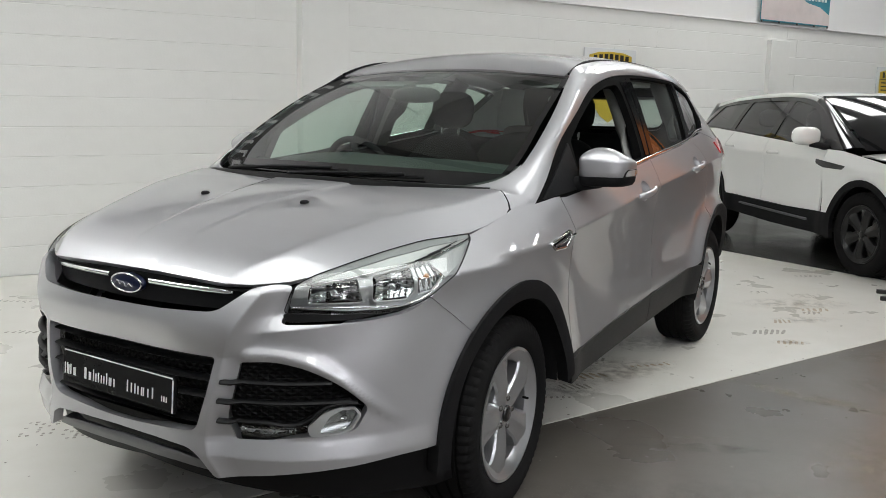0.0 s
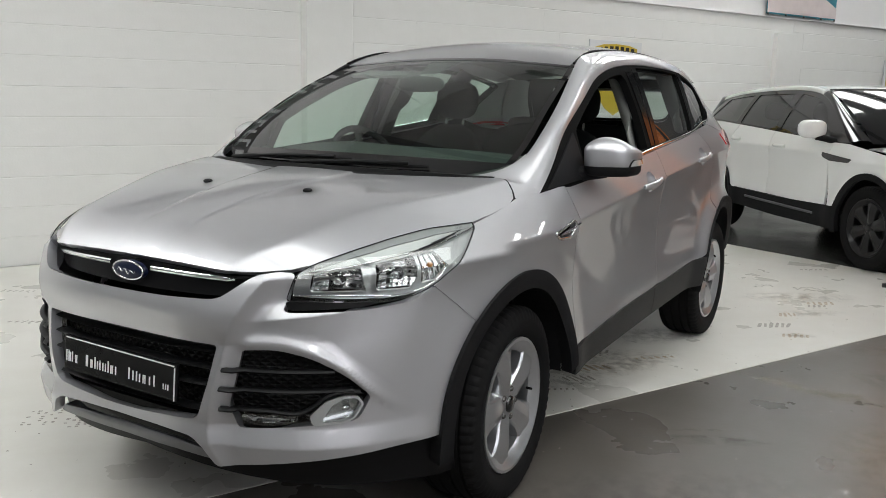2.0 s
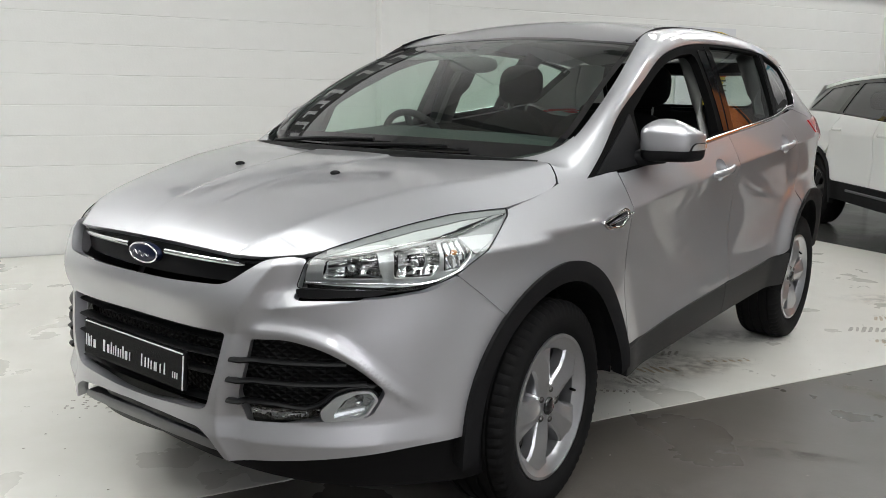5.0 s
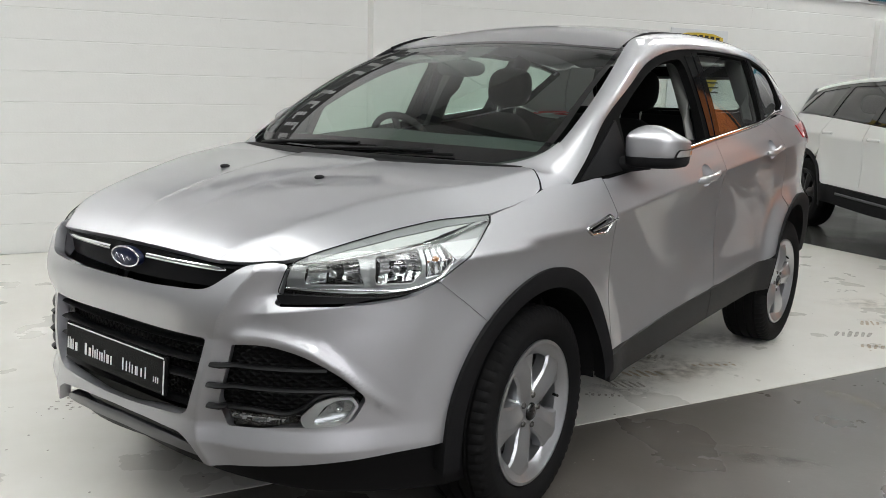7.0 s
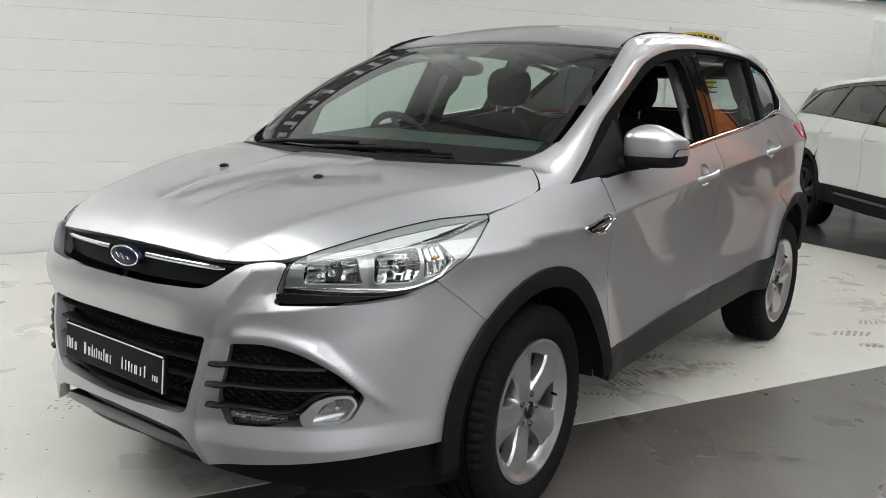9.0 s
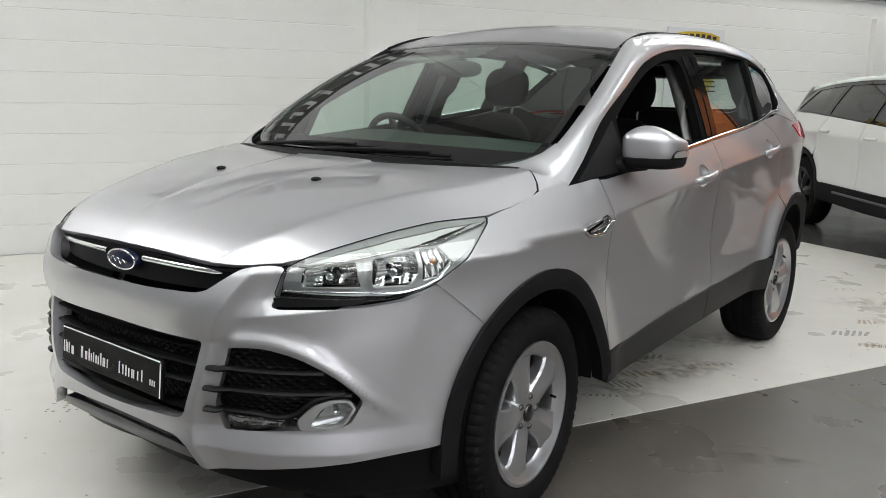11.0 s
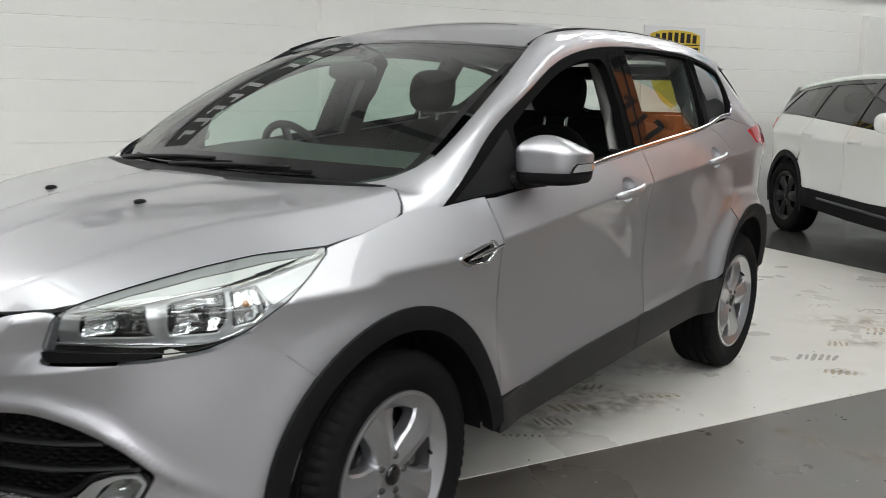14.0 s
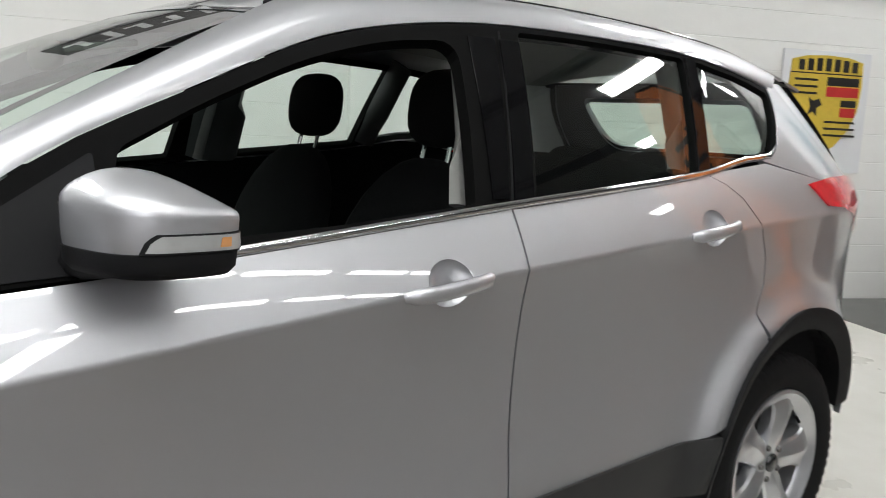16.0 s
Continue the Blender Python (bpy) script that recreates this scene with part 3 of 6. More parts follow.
def feather_flag():
    """A tall orange feather flag on a black cross foot, met in the car's glass and paint."""
    e = part("flag_foot", box(0, 0, .02, .05, 1.1, .03, .006), BLACKSTEEL)
    tagged(e, "tall orange feather flag on a black steel cross foot", "flag")
    e.matrix_world = Matrix.Translation((-2.27, 2.25, 0)) @ Matrix.Rotation(radians(6), 4, "Z")
    part("flag_foot_bar", box(.27, -.25, .02, .05, .56, .03, .006), BLACKSTEEL, e)
    part("flag_foot_bar", box(0, 0, .05, 1.1, .05, .03, .006), BLACKSTEEL, e)
    part("pole", tube([(0, -.42, .05), (0, -.42, 2.6), (0, -.36, 3.1), (0, -.20, 3.45), (0, .0, 3.55)], .014, 10), BLACKSTEEL, e, "black flag pole", smooth=60)
    edge = smooth_line([(-.42, .55), (-.42, 2.6), (-.36, 3.1), (-.20, 3.45), (.0, 3.55)], 5) + smooth_line([(.14, 3.35), (.30, 2.9), (.38, 2.2), (.40, 1.4), (.38, .62)], 5)
    bm = bmesh.new()
    f = bm.faces.new([bm.verts.new((.012 * math.sin(y * 9 + z * 2), y, z)) for y, z in edge])
    bmesh.ops.triangulate(bm, faces=[f])
    r = bmesh.ops.extrude_face_region(bm, geom=bm.faces[:])
    bmesh.ops.translate(bm, vec=(-.003, 0, 0), verts=[v for v in r["geom"] if isinstance(v, bmesh.types.BMVert)])
    part("flag_sail", bm, ORANGE, e, "orange printed fabric")
    for i in range(8):
        part("lettering", box(.02, .0, .9 + i * .26, .004, .30 if i % 3 else .22, .07), SIGNBLACK, e)
        part("lettering", box(.02, .13 - .26 * (i % 2), .97 + i * .26, .004, .06, .10), SIGNBLACK, e)


BLACKSTEEL = mat("black_painted_steel", (0.012, 0.012, 0.012), 0.4, noise_scale=20, noise_amt=0.3)
feather_flag()


# ---- the silver car: x forward from its rear axle, y to its left ----
WB, XC, S90 = 2.69, 2.70, 0.4 * math.pi
crease_z = cs([-.9, -.3, .6, 1.22, 1.75, 2.25, 2.8, 3.6], [1.17, 1.15, 1.108, 1.062, 1.012, .966, .93, .89])
crease_y = cs([-.85, -.7, -.5, -.3, 0, .5, 1.2, 1.8, 2.25, 2.7, 3.1, 3.6], [.52, .69, .815, .882, .919, .938, .940, .938, .932, .92, .90, .87])
below = cs([0, .05, .12, .25, .38, .48, .56, .70, .90], [0, .011, .021, .030, .026, .014, .010, .030, .07])
lean = cs([-.95, 0, 1.2, 2.2, 2.5, 2.8, 3.2, 3.6], [.35, .40, .42, .46, .62, .95, 1.15, 1.2])
door_amt = cs([-.9, -.2, .3, .7, 1.2, 1.8, 2.2, 2.6, 3.2, 3.6], [.5, .45, .55, .95, 1, 1, .8, .5, .5, .5])
nose_x = cs([.15, .25, .36, .45, .54, .62, .70, .80, .87, .93, 1.0, 1.10], [3.53, 3.57, 3.60, 3.615, 3.62, 3.612, 3.60, 3.585, 3.572, 3.55, 3.43, 3.15])
nose_p = cs([.15, .5, .62, .75, .85, .95, 1.1], [2.85, 2.9, 2.95, 2.85, 2.65, 2.65, 2.3])
belt_z = cs([-.6, -.4, -.2, .0, .17, .42, .63, 1.18, 1.83, 2.19, 2.5], [1.22, 1.225, 1.235, 1.27, 1.30, 1.268, 1.242, 1.192, 1.126, 1.092, 1.068])


def side_y(x, z):
    """Half the body's width below the windows."""
    k = z - crease_z(x)
    lo = below(np.clip(-k, 0, .9)) * door_amt(x)
    up = np.clip(k, 0, 1)
    y = crease_y(x) - np.where(k < 0, lo, lean(x) * up + .6 * up**2)
    for xa in (0, WB):
        r = np.hypot(x - xa, z - .36)
        y = y + (.046 if xa == 0 else .02) * np.exp(-((r - (.50 if xa == 0 else .46)) / (.07 if xa == 0 else .085))**2) * np.clip((1.02 - z) / .2, 0, 1)
    return y


def nose_y(x, z):
    q = np.clip((x - XC) / np.maximum(nose_x(z) - XC, .01), 0, 1)
    p = nose_p(z)
    return side_y(x, z) * (1 - q**p)**(1 / p)


def skin(s, z):
    """The painted skin: s runs from the nose round the corner and along the side, z is the height."""
    s, z = np.broadcast_arrays(np.asarray(s, float), np.asarray(z, float))
    a = np.abs(s)
    th = np.clip(a / .8, 1e-6, math.pi / 2 - 1e-6)
    lo, hi = np.full(a.shape, XC), np.maximum(nose_x(z), XC + .01)
    for _ in range(34):
        mid = (lo + hi) / 2
        over = nose_y(mid, z) > (mid - XC) * np.tan(th)
        lo, hi = np.where(over, mid, lo), np.where(over, hi, mid)
    xf = (lo + hi) / 2
    x = np.where(a < S90, xf, XC - (a - S90))
    y = np.where(a < S90, np.minimum((xf - XC) * np.tan(th), side_y(xf, z)), side_y(x, z))
    return np.stack([x, np.sign(s) * y, z], -1)


def upper_y(x, z):
    b = belt_z(x)
    k = np.maximum(z - b, 0)
    return side_y(x, np.minimum(z, b)) - .36 * k - .28 * k**2 - .55 * np.maximum(.35 - x, 0) * k


def upper(x, z):
    """The skin at and above the windows, by station and height."""
    x, z = np.asarray(x, float), np.asarray(z, float)
    return np.stack([x, upper_y(x, z), z], -1)


def flank(x, z):
    return skin(S90 + XC - np.asarray(x, float), z)


EDGE_X = [2.4, 2.5, 2.62, 2.75, 2.86, 2.96, 3.055, 3.174, 3.31, 3.40, 3.44, 3.50, 3.57]
edge_y = cs(EDGE_X, [.805, .815, .822, .822, .811, .777, .739, .696, .641, .585, .545, .46, .39])
edge_z = cs(EDGE_X, [1.1114, 1.0848, 1.0589, 1.0361, 1.021, 1.0155, 1.009, .991, .961, .932, .920, .912, .897])
hood_mid = cs([2.2, 2.5, 2.65, 2.78, 3.03, 3.2, 3.35, 3.45, 3.52, 3.556, 3.6], [1.170, 1.153, 1.1415, 1.129, 1.1005, 1.069, 1.030, .993, .953, .923, .875])
crease_in = cs([2.5, 2.75, 3.0, 3.25, 3.5, 3.6], [.215, .172, .130, .106, .090, .085])
crease_out = cs([2.4, 2.8, 3.0, 3.2, 3.35, 3.45, 3.52, 3.6], [.965, .865, .815, .795, .81, .86, .92, .95])


def hood_top(x, y):
    """A crowned middle panel, a soft step at each inner crease, shallow flanks, and a fold down to the lamp at the outer crease."""
    x, t = np.asarray(x, float), np.abs(np.asarray(y, float))
    c, e, m = crease_in(x), edge_y(x), hood_mid(x)
    o = crease_out(x) * e
    fade = np.clip((3.5 - x) / .25, 0, 1) * np.clip((x - 2.50) / .20, 0, 1)
    step = .0055 * fade
    u = np.clip((t - c) / .030, 0, 1)
    drop = .004 * np.minimum(t / c, 1)**2 + step * (1 - (1 - u)**2.2)
    f = np.clip((t - c) / np.maximum(o - c, .01), 0, 1)
    flank_drop = .013
    drop = drop + flank_drop * f**1.9
    rest = m - edge_z(x) - .004 - step - flank_drop
    g = lambda q: (np.sqrt(q * q + .0064) + q) / 2
    q = (t - o) / np.maximum(e - o, .01)
    drop = drop + rest * (g(q) - g(-o / np.maximum(e - o, .01))) / (g(1.0) - g(-3.0))
    return np.stack([x + 0 * drop, np.asarray(y, float) + 0 * drop, m - drop], -1)


half_w = cs([0, .15, .4, .7, 1], [.705, .732, .720, .686, .636])


def screen(u, v):
    """The windscreen: u across from -1 to 1, v up from 0 to 1."""
    w = 4 * v * (1 - v) * .035
    x = (2.62 - .14 * u**2) * (1 - v) + (1.675 - .020 * u**2) * v + w * .47
    z = (1.140 - .012 * u**2) * (1 - v) + (1.602 - .036 * u**2) * v + w * .88
    return np.stack([x, u * half_w(v), z], -1)


roof_z = cs([-.7, -.45, -.25, .05, .4, .8, 1.2, 1.5, 1.675, 1.75], [1.545, 1.600, 1.638, 1.688, 1.716, 1.724, 1.708, 1.664, 1.602, 1.570])


def roof_top(x, y):
    x, y = np.asarray(x, float), np.asarray(y, float)
    return np.stack([x, y, roof_z(x) - (.056 - .020 * np.clip((x - 1.2) / .47, 0, 1)) * (y / .62)**2], -1)


LIPGREY = mat("satin_grey_lip", (0.20, 0.20, 0.205), 0.38, 0.4, noise_scale=30, noise_amt=0.2)
FOGMETAL = mat("fog_lamp_metal", (0.40, 0.41, 0.41), 0.16, 1.0, noise_scale=30, noise_amt=0.2)
STRIPGREY = mat("lamp_strip_grey", (0.36, 0.375, 0.365), 0.35, 0.2, noise_scale=30, noise_amt=0.1)
BROW = mat("lamp_trim_satin", (0.50, 0.52, 0.50), 0.30, 0.45, noise_scale=30, noise_amt=0.1)


# outlines
LAMP = rounded([(.493, .836), (.516, .911), (.56, .936), (.65, .964), (.78, .993), (.92, 1.013), (1.10, 1.018), (1.09, 1.002), (.992, .942), (.925, .900), (.872, .860), (.815, .837), (.755, .827), (.70, .825)],
               [.012, .02, .03, .05, .05, .05, .006, .006, .04, .04, .03, .03, .03, .03])
FOG = rounded([(.385, .690), (.47, .698), (.548, .676), (.633, .618), (.69, .555), (.655, .482), (.58, .474), (.446, .462), (.37, .458), (.35, .52)],
              [.01, .03, .04, .04, .02, .02, .03, .03, .012, .02])


def mirrored(poly):
    return [(-a, b) for a, b in poly][::-1]


def ellipse(cx, cz, a, b, a0, a1, n=24):
    return [(cx + a * math.cos(radians(a0 + (a1 - a0) * i / n)), cz + b * math.sin(radians(a0 + (a1 - a0) * i / n))) for i in range(n + 1)]


FX, RX = (.447, .494), (.485, .515)
clad_z = cs([.3, .52, 1.25, 1.75, 2.0, 2.22, 2.4], [.570, .560, .528, .503, .480, .458, .447])
sill_z = cs([.3, .5, 1.25, 2.2, 2.4], [.412, .406, .390, .359, .352])


def car_wheel(car, x, y, tyre_r, rim_r, width, alloy, spokes, turn, cap, steer=0.0):
    """wheel > tyre, spokes, cap, nuts, disc. Outward is +y before it is turned to its side."""
    w2 = width / 2
    k = 0.0 if y > 0 else math.pi
    m = Matrix.Translation((x, y, tyre_r)) @ Matrix.Rotation(k + radians(steer), 4, "Z") @ Matrix.Rotation(radians(turn), 4, "Y")
    barrel = [(rim_r - .03, -w2 + .01), (rim_r - .044, w2 - .075), (rim_r - .047, w2 - .034), (rim_r - .040, w2 - .026), (rim_r - .022, w2 - .015), (rim_r - .008, w2 - .004), (rim_r + .003, w2 - .006), (rim_r + .006, w2 - .03)]
    wheel = part("wheel", lathe(barrel, 64), alloy, car, "alloy wheel", smooth=40)
    wheel.matrix_local = m
    prof = [(rim_r - .01, -w2 + .02), (rim_r + .03, -w2), (tyre_r - .05, -w2 - .004), (tyre_r - .014, -w2 + .012)]
    for g in (-.07, -.025, .025, .07):
        prof += [(tyre_r - .002, g - .016), (tyre_r - .002, g - .0065), (tyre_r - .010, g - .005), (tyre_r - .010, g + .005), (tyre_r - .002, g + .0065)]
    prof += [(tyre_r - .003, w2 - .024), (tyre_r - .010, w2 - .010), (tyre_r - .022, w2 - .002), (tyre_r - .05, w2 + .005), ((rim_r + tyre_r) / 2, w2 + .006), (rim_r + .03, w2 + .001), (rim_r + .012, w2 - .006), (rim_r + .004, w2 - .014), (rim_r - .01, w2 - .02)]
    last = len(prof)
    outer = {last - 9, last - 8, 3, 4, last - 7}
    part("tyre", lathe(prof, 198, lambda i, j: -.008 if (i in outer and j % 3 == 0) else 0), RUBBER, wheel, "black rubber tyre with worn tread", smooth=35)
    for i in range(spokes):
        a0 = 2 * math.pi * i / spokes
        bm = bmesh.new()
        rows = []
        for r, hw, yy, dip in ((.035, .034, w2 - .028, .002), (.075, .046, w2 - .022, .007), (rim_r * .55, .050, w2 - .017, .013), (rim_r * .70, .060, w2 - .017, .013), (rim_r * .78, .076, w2 - .019, .010), (rim_r * .84, .094, w2 - .022, .006), (rim_r - .024, .112, w2 - .021, .002)):
            ring = []
            for t, d in ((-1, .05), (-1, .014), (-.86, .006), (-.5, .002), (-.08, -dip), (.02, -dip), (.45, .004), (.86, .008), (1, .016), (1, .05)):
                ring.append(bm.verts.new((r, yy - d, t * hw)))
            rows.append(ring)
        for A, B in zip(rows, rows[1:]):
            for j in range(len(A) - 1):
                bm.faces.new((A[j], A[j + 1], B[j + 1], B[j]))
        bmesh.ops.rotate(bm, cent=(0, 0, 0), matrix=Matrix.Rotation(a0, 3, "Y"), verts=bm.verts)
        part("spoke", bm, alloy, wheel, smooth=35)
    part("hub", lathe([(.001, w2 - .026), (.035, w2 - .026), (.066, w2 - .030), (.080, w2 - .045), (.085, w2 - .10)], 32), alloy, wheel, smooth=50)
    part("centre_cap", lathe([(.001, w2 - .014), (.024, w2 - .015), (.030, w2 - .020), (.030, w2 - .03)], 24), cap, wheel, "round centre cap", smooth=50)
    for i in range(5):
        a = 2 * math.pi * (i + .5) / 5
        bm = lathe([(.001, w2 - .020), (.008, w2 - .021), (.011, w2 - .026), (.011, w2 - .04)], 6)
        bmesh.ops.translate(bm, vec=(.054 * math.cos(a), 0, .054 * math.sin(a)), verts=bm.verts)
        part("wheel_nut", bm, STEEL, wheel)
    part("brake_disc", cap_ends(lathe([(.150, w2 - .108), (.150, w2 - .100), (.09, w2 - .100), (.09, w2 - .09), (.02, w2 - .09)], 40)), STEEL, wheel, "steel brake disc")
    # black disc added behind the spokes in place of the barrel's shade
    part("wheel_back", cap_ends(lathe([(rim_r - .034, w2 - .112), (rim_r - .034, w2 - .122), (.02, w2 - .122)], 40)), PLASTIC, wheel)
    bm = box(-.13, w2 - .09, .03, .07, .05, .13, .012)
    part("brake_caliper", bm, STEEL, wheel)
    part("valve", tube([(-rim_r + .045, w2 - .040, .0), (-rim_r + .07, w2 - .012, .008)], .005), RUBBER, wheel)
    return wheel


def silver_car():
    car = new("car")
    tagged(car, "silver five-door family SUV with black lower cladding, parked", "car")

    # front: bumper skin with its openings
    half = [(0, .832), (.18, .833), (.35, .839), (.43, .909), (.475, .916), (.508, .910), (.490, .84), (.484, .808), (.50, .802), (.70, .808), (.80, .820),
            (.870, .855), (.944, .790), (1.022, .712), (.984, .60), (.945, .48), (.915, .395), (.76, .386), (.63, .375), (.527, .364), (.42, .350), (.335, .337), (.312, .370), (.293, .402), (.26, .424), (.15, .434), (0, .437)]
    left = rounded(half, [0, 0, .03, .02, .01, .01, .02, .01, .015, .03, .02, .01, 0, .01, .03, .03, .02, .03, .03, .03, .03, .012, .02, .02, .03, .03, 0])
    bumper_out = left + [(-a, b) for a, b in left[::-1][1:-1]]
    grille_hole = rounded([(-.333, .703), (0, .710), (.333, .703), (.31, .59), (.277, .474), (0, .458), (-.277, .474), (-.31, .59)], [.012, .1, .012, .03, .03, .1, .03, .03])

    EZ, EA = [.33, .36, .40, .45, .50, .60, .70, .77, .83, .90], [.352, .340, .320, .306, .309, .329, .354, .386, .418, .458]
    lid_z = cs([.30, .36, .47, .548, .633, .69, .76, .9], [.690, .694, .700, .680, .622, .560, .50, .46])
    fold_z = cs([.36, .46, .61, .79, .95], [.766, .781, .802, .832, .85])

    def bump_skin(s, z):
        """The fascia: a proud centre with a rounded band and a chin, a sharp ridge, and sides that fall back from it."""
        p = skin(s, z)
        a = np.abs(s)
        d = a - np.interp(z, EZ, EA)
        mid = .016 + .036 * np.maximum(0, 1 - ((z - .812) / .108)**2) + .018 * np.clip((.465 - z) / .06, 0, 1)
        up, dn = np.clip(z - fold_z(a), 0, .06), np.clip(fold_z(a) - z, 0, .09)
        side = -.014 + .020 * np.maximum(0, 1 - up / .045) * np.maximum(0, 1 - dn / .085)**1.5 * np.clip((.92 - a) / .28, 0, 1) * np.clip((a - .36) / .12, 0, 1)
        brow_z = lid_z(a)
        side = side + .016 * np.exp(-((z - brow_z - .012) / .022)**2) * np.clip((a - .36) / .04, 0, 1) * np.clip((.80 - a) / .12, 0, 1)
        side = side + .030 * np.clip((.466 - z) / .060, 0, 1) * np.clip((.93 - a) / .25, 0, 1)
        w = 1 - (1 - np.clip(d / .055, 0, 1))**2
        p[..., 0] += mid * (1 - w) + side * w
        return p

    bumper = sheet("front_bumper", bumper_out, bump_skin, SILVER, car, "silver painted front bumper", holes=[grille_hole, FOG, mirrored(FOG)], step=.018, lip=.034, lines=[[(sg * (float(np.interp(z, EZ, EA)) + o), float(z)) for z in np.arange(.34, .90, .008)] for o in (-.012, -.004, 0, .004, .012, .022, .034, .048, .056) for sg in (1, -1)] + [[(float(sg * a), float(fold_z(a)) + o) for a in np.arange(.37, .90, .009)] for o in (-.012, -.004, 0, .004, .012) for sg in (1, -1)] + [[(float(sg * a), z0) for a in np.arange(.36, .90, .012)] for z0 in (.400, .408, .416) for sg in (1, -1)] + [[(float(sg * a), float(lid_z(a)) + o) for a in np.arange(.37, .80, .009)] for o in (.006, .014, .022, .032, .044) for sg in (1, -1)])
    sheet("lower_grille", [(-.36, .725), (.36, .725), (.34, .36), (-.34, .36)], lambda s, z: skin(s, z) - np.array([.075, 0, 0]), MESH, bumper, "black mesh in the lower grille", lip=0)
    for z0, w in ((.676, .326), (.628, .316), (.578, .306), (.500, .282)):
        part("grille_slat", tube([tuple(skin(np.array(q * w), np.array(z0)) - np.array([.026, 0, 0])) for q in np.linspace(-1, 1, 15)], .0065, 8, flat=4.0), GRILLE, bumper, smooth=60)
    for sg in (1, -1):
        f = FOG if sg > 0 else mirrored(FOG)
        rec = sheet("fog_recess", f, lambda s, z: skin(s, z) - np.array([.05, 0, 0]) * 1.0 - np.stack([0 * z, np.sign(s) * .03, 0 * z], -1), MESH, bumper, "black textured fog lamp surround", lip=0, step=.03)
        rim = smooth_line([(.40, .516), (.46, .515), (.528, .513), (.556, .532), (.585, .560), (.62, .571), (.662, .568)], 4)
        part("surround_rib", tube([tuple(skin(np.array(sg * a), np.array(b)) - np.array([.012, sg * .004, 0])) for a, b in rim], .0075, 8, flat=1.6), GRILLE, rec, smooth=60)
        for z0, a, b in ((.632, .352, .60), (.575, .345, .645), (.516, .345, .43)):
            part("surround_rib", tube([tuple(skin(np.array(sg * q), np.array(z0)) - np.array([.016, sg * .004, 0]) * (1 if q > a + .02 else -.2)) for q in np.linspace(a - .01, b, 12)], .008, 8, flat=1.9), GRILLE, rec, smooth=60)
        fl = rounded([(.542, .500), (.578, .544), (.615, .559), (.655, .557), (.672, .531), (.648, .486), (.621, .475), (.550, .471)], .010)
        fl = fl if sg > 0 else mirrored(fl)
        lamp = sheet("fog_lamp", fl, lambda s, z: skin(s, z) - np.array([.006, 0, 0]), LENS, bumper, "clear fog lamp lens", lip=.02, step=.03)
        bowl = rounded([(.574, .494), (.596, .533), (.622, .550), (.652, .550), (.665, .531), (.644, .490), (.619, .481), (.572, .479)], .007)
        bowl = bowl if sg > 0 else mirrored(bowl)
        sheet("fog_bezel", fl, lambda s, z: skin(s, z) - np.array([.011, 0, 0]), LAMPSILVER, lamp, "satin silver bezel", holes=[bowl], lip=.018, step=.010)
        sheet("reflector", bowl, lambda s, z: skin(s, z) - np.stack([.016 + .034 * np.clip(1 - ((np.abs(s) - .620) / .062)**2 - ((z - .515) / .050)**2, 0, 1), np.sign(s) * .010, 0 * z], -1), FOGMETAL, lamp, "grey metal reflector bowl", lip=.010, step=.005)
        o = skin(np.array(sg * .622), np.array(.520)) - np.array([.030, sg * .006, 0])
        part("bulb", blob(*o, .016, .009, .008, 2.2, 14), LAMPCHROME, lamp, "chrome bulb cap", smooth=80)
        rb = rounded([(.632, .547), (.655, .553), (.670, .532), (.650, .499), (.640, .505)], .006)
        rb = rb if sg > 0 else mirrored(rb)
        sheet("lens_ribs", rb, lambda s, z: skin(s, z) - np.array([.012, 0, 0]) + np.stack([.0022 * np.cos(s * 1100), 0 * z, 0 * z], -1), LENS, lamp, "ribbed clear lens band", lip=0, step=.0025)
        dr = rounded([(.385, .472), (.375, .505), (.53, .508), (.545, .485), (.44, .468)], .008)
        dr = dr if sg > 0 else mirrored(dr)
        dl = sheet("side_lamp", dr, lambda s, z: skin(s, z) - np.array([.012, 0, 0]), LENS, bumper, "clear daytime running lamp", lip=.02, step=.03)
        sheet("reflector", dr, lambda s, z: skin(s, z) - np.array([.030, sg * .012, 0]) + np.stack([.008 * np.cos(z * 500), 0 * z, 0 * z], -1), LAMPCHROME, dl, lip=0, step=.010)

    # lower lip and black valance
    sheet("bumper_lip", rounded([(-.292, .376), (-.20, .388), (0, .393), (.20, .388), (.292, .376), (.322, .345), (.20, .355), (0, .359), (-.20, .355), (-.322, .345)], .01),
          lambda s, z: skin(s, z) + np.stack([.008 - 30 * np.clip(z - .374, 0, 1)**2, 0 * z, 0 * z], -1), LIPGREY, bumper, "satin grey lower lip", step=.008, lip=.05)
    sheet("valance", [(-1.0, .41), (-.33, .42), (-.28, .455), (0, .46), (.28, .455), (.33, .42), (1.0, .41), (.97, .23), (.6, .25), (0, .30), (-.6, .25), (-.97, .23)],
          lambda s, z: skin(s, z) - np.stack([.05 + 0 * z, np.tanh(s * 8) * .02, 0 * z], -1), GRILLE, bumper, "black lower valance", step=.05)

    # upper grille with badge and chrome bars
    ug = sheet("upper_grille", rounded([(-.445, .916), (0, .922), (.445, .916), (.352, .834), (0, .826), (-.352, .834)], [.01, .1, .01, .03, .1, .03]),
               lambda s, z: skin(s, z) - np.array([.022, 0, 0]), GRILLE, car, "black upper grille", lip=.03, step=.03)
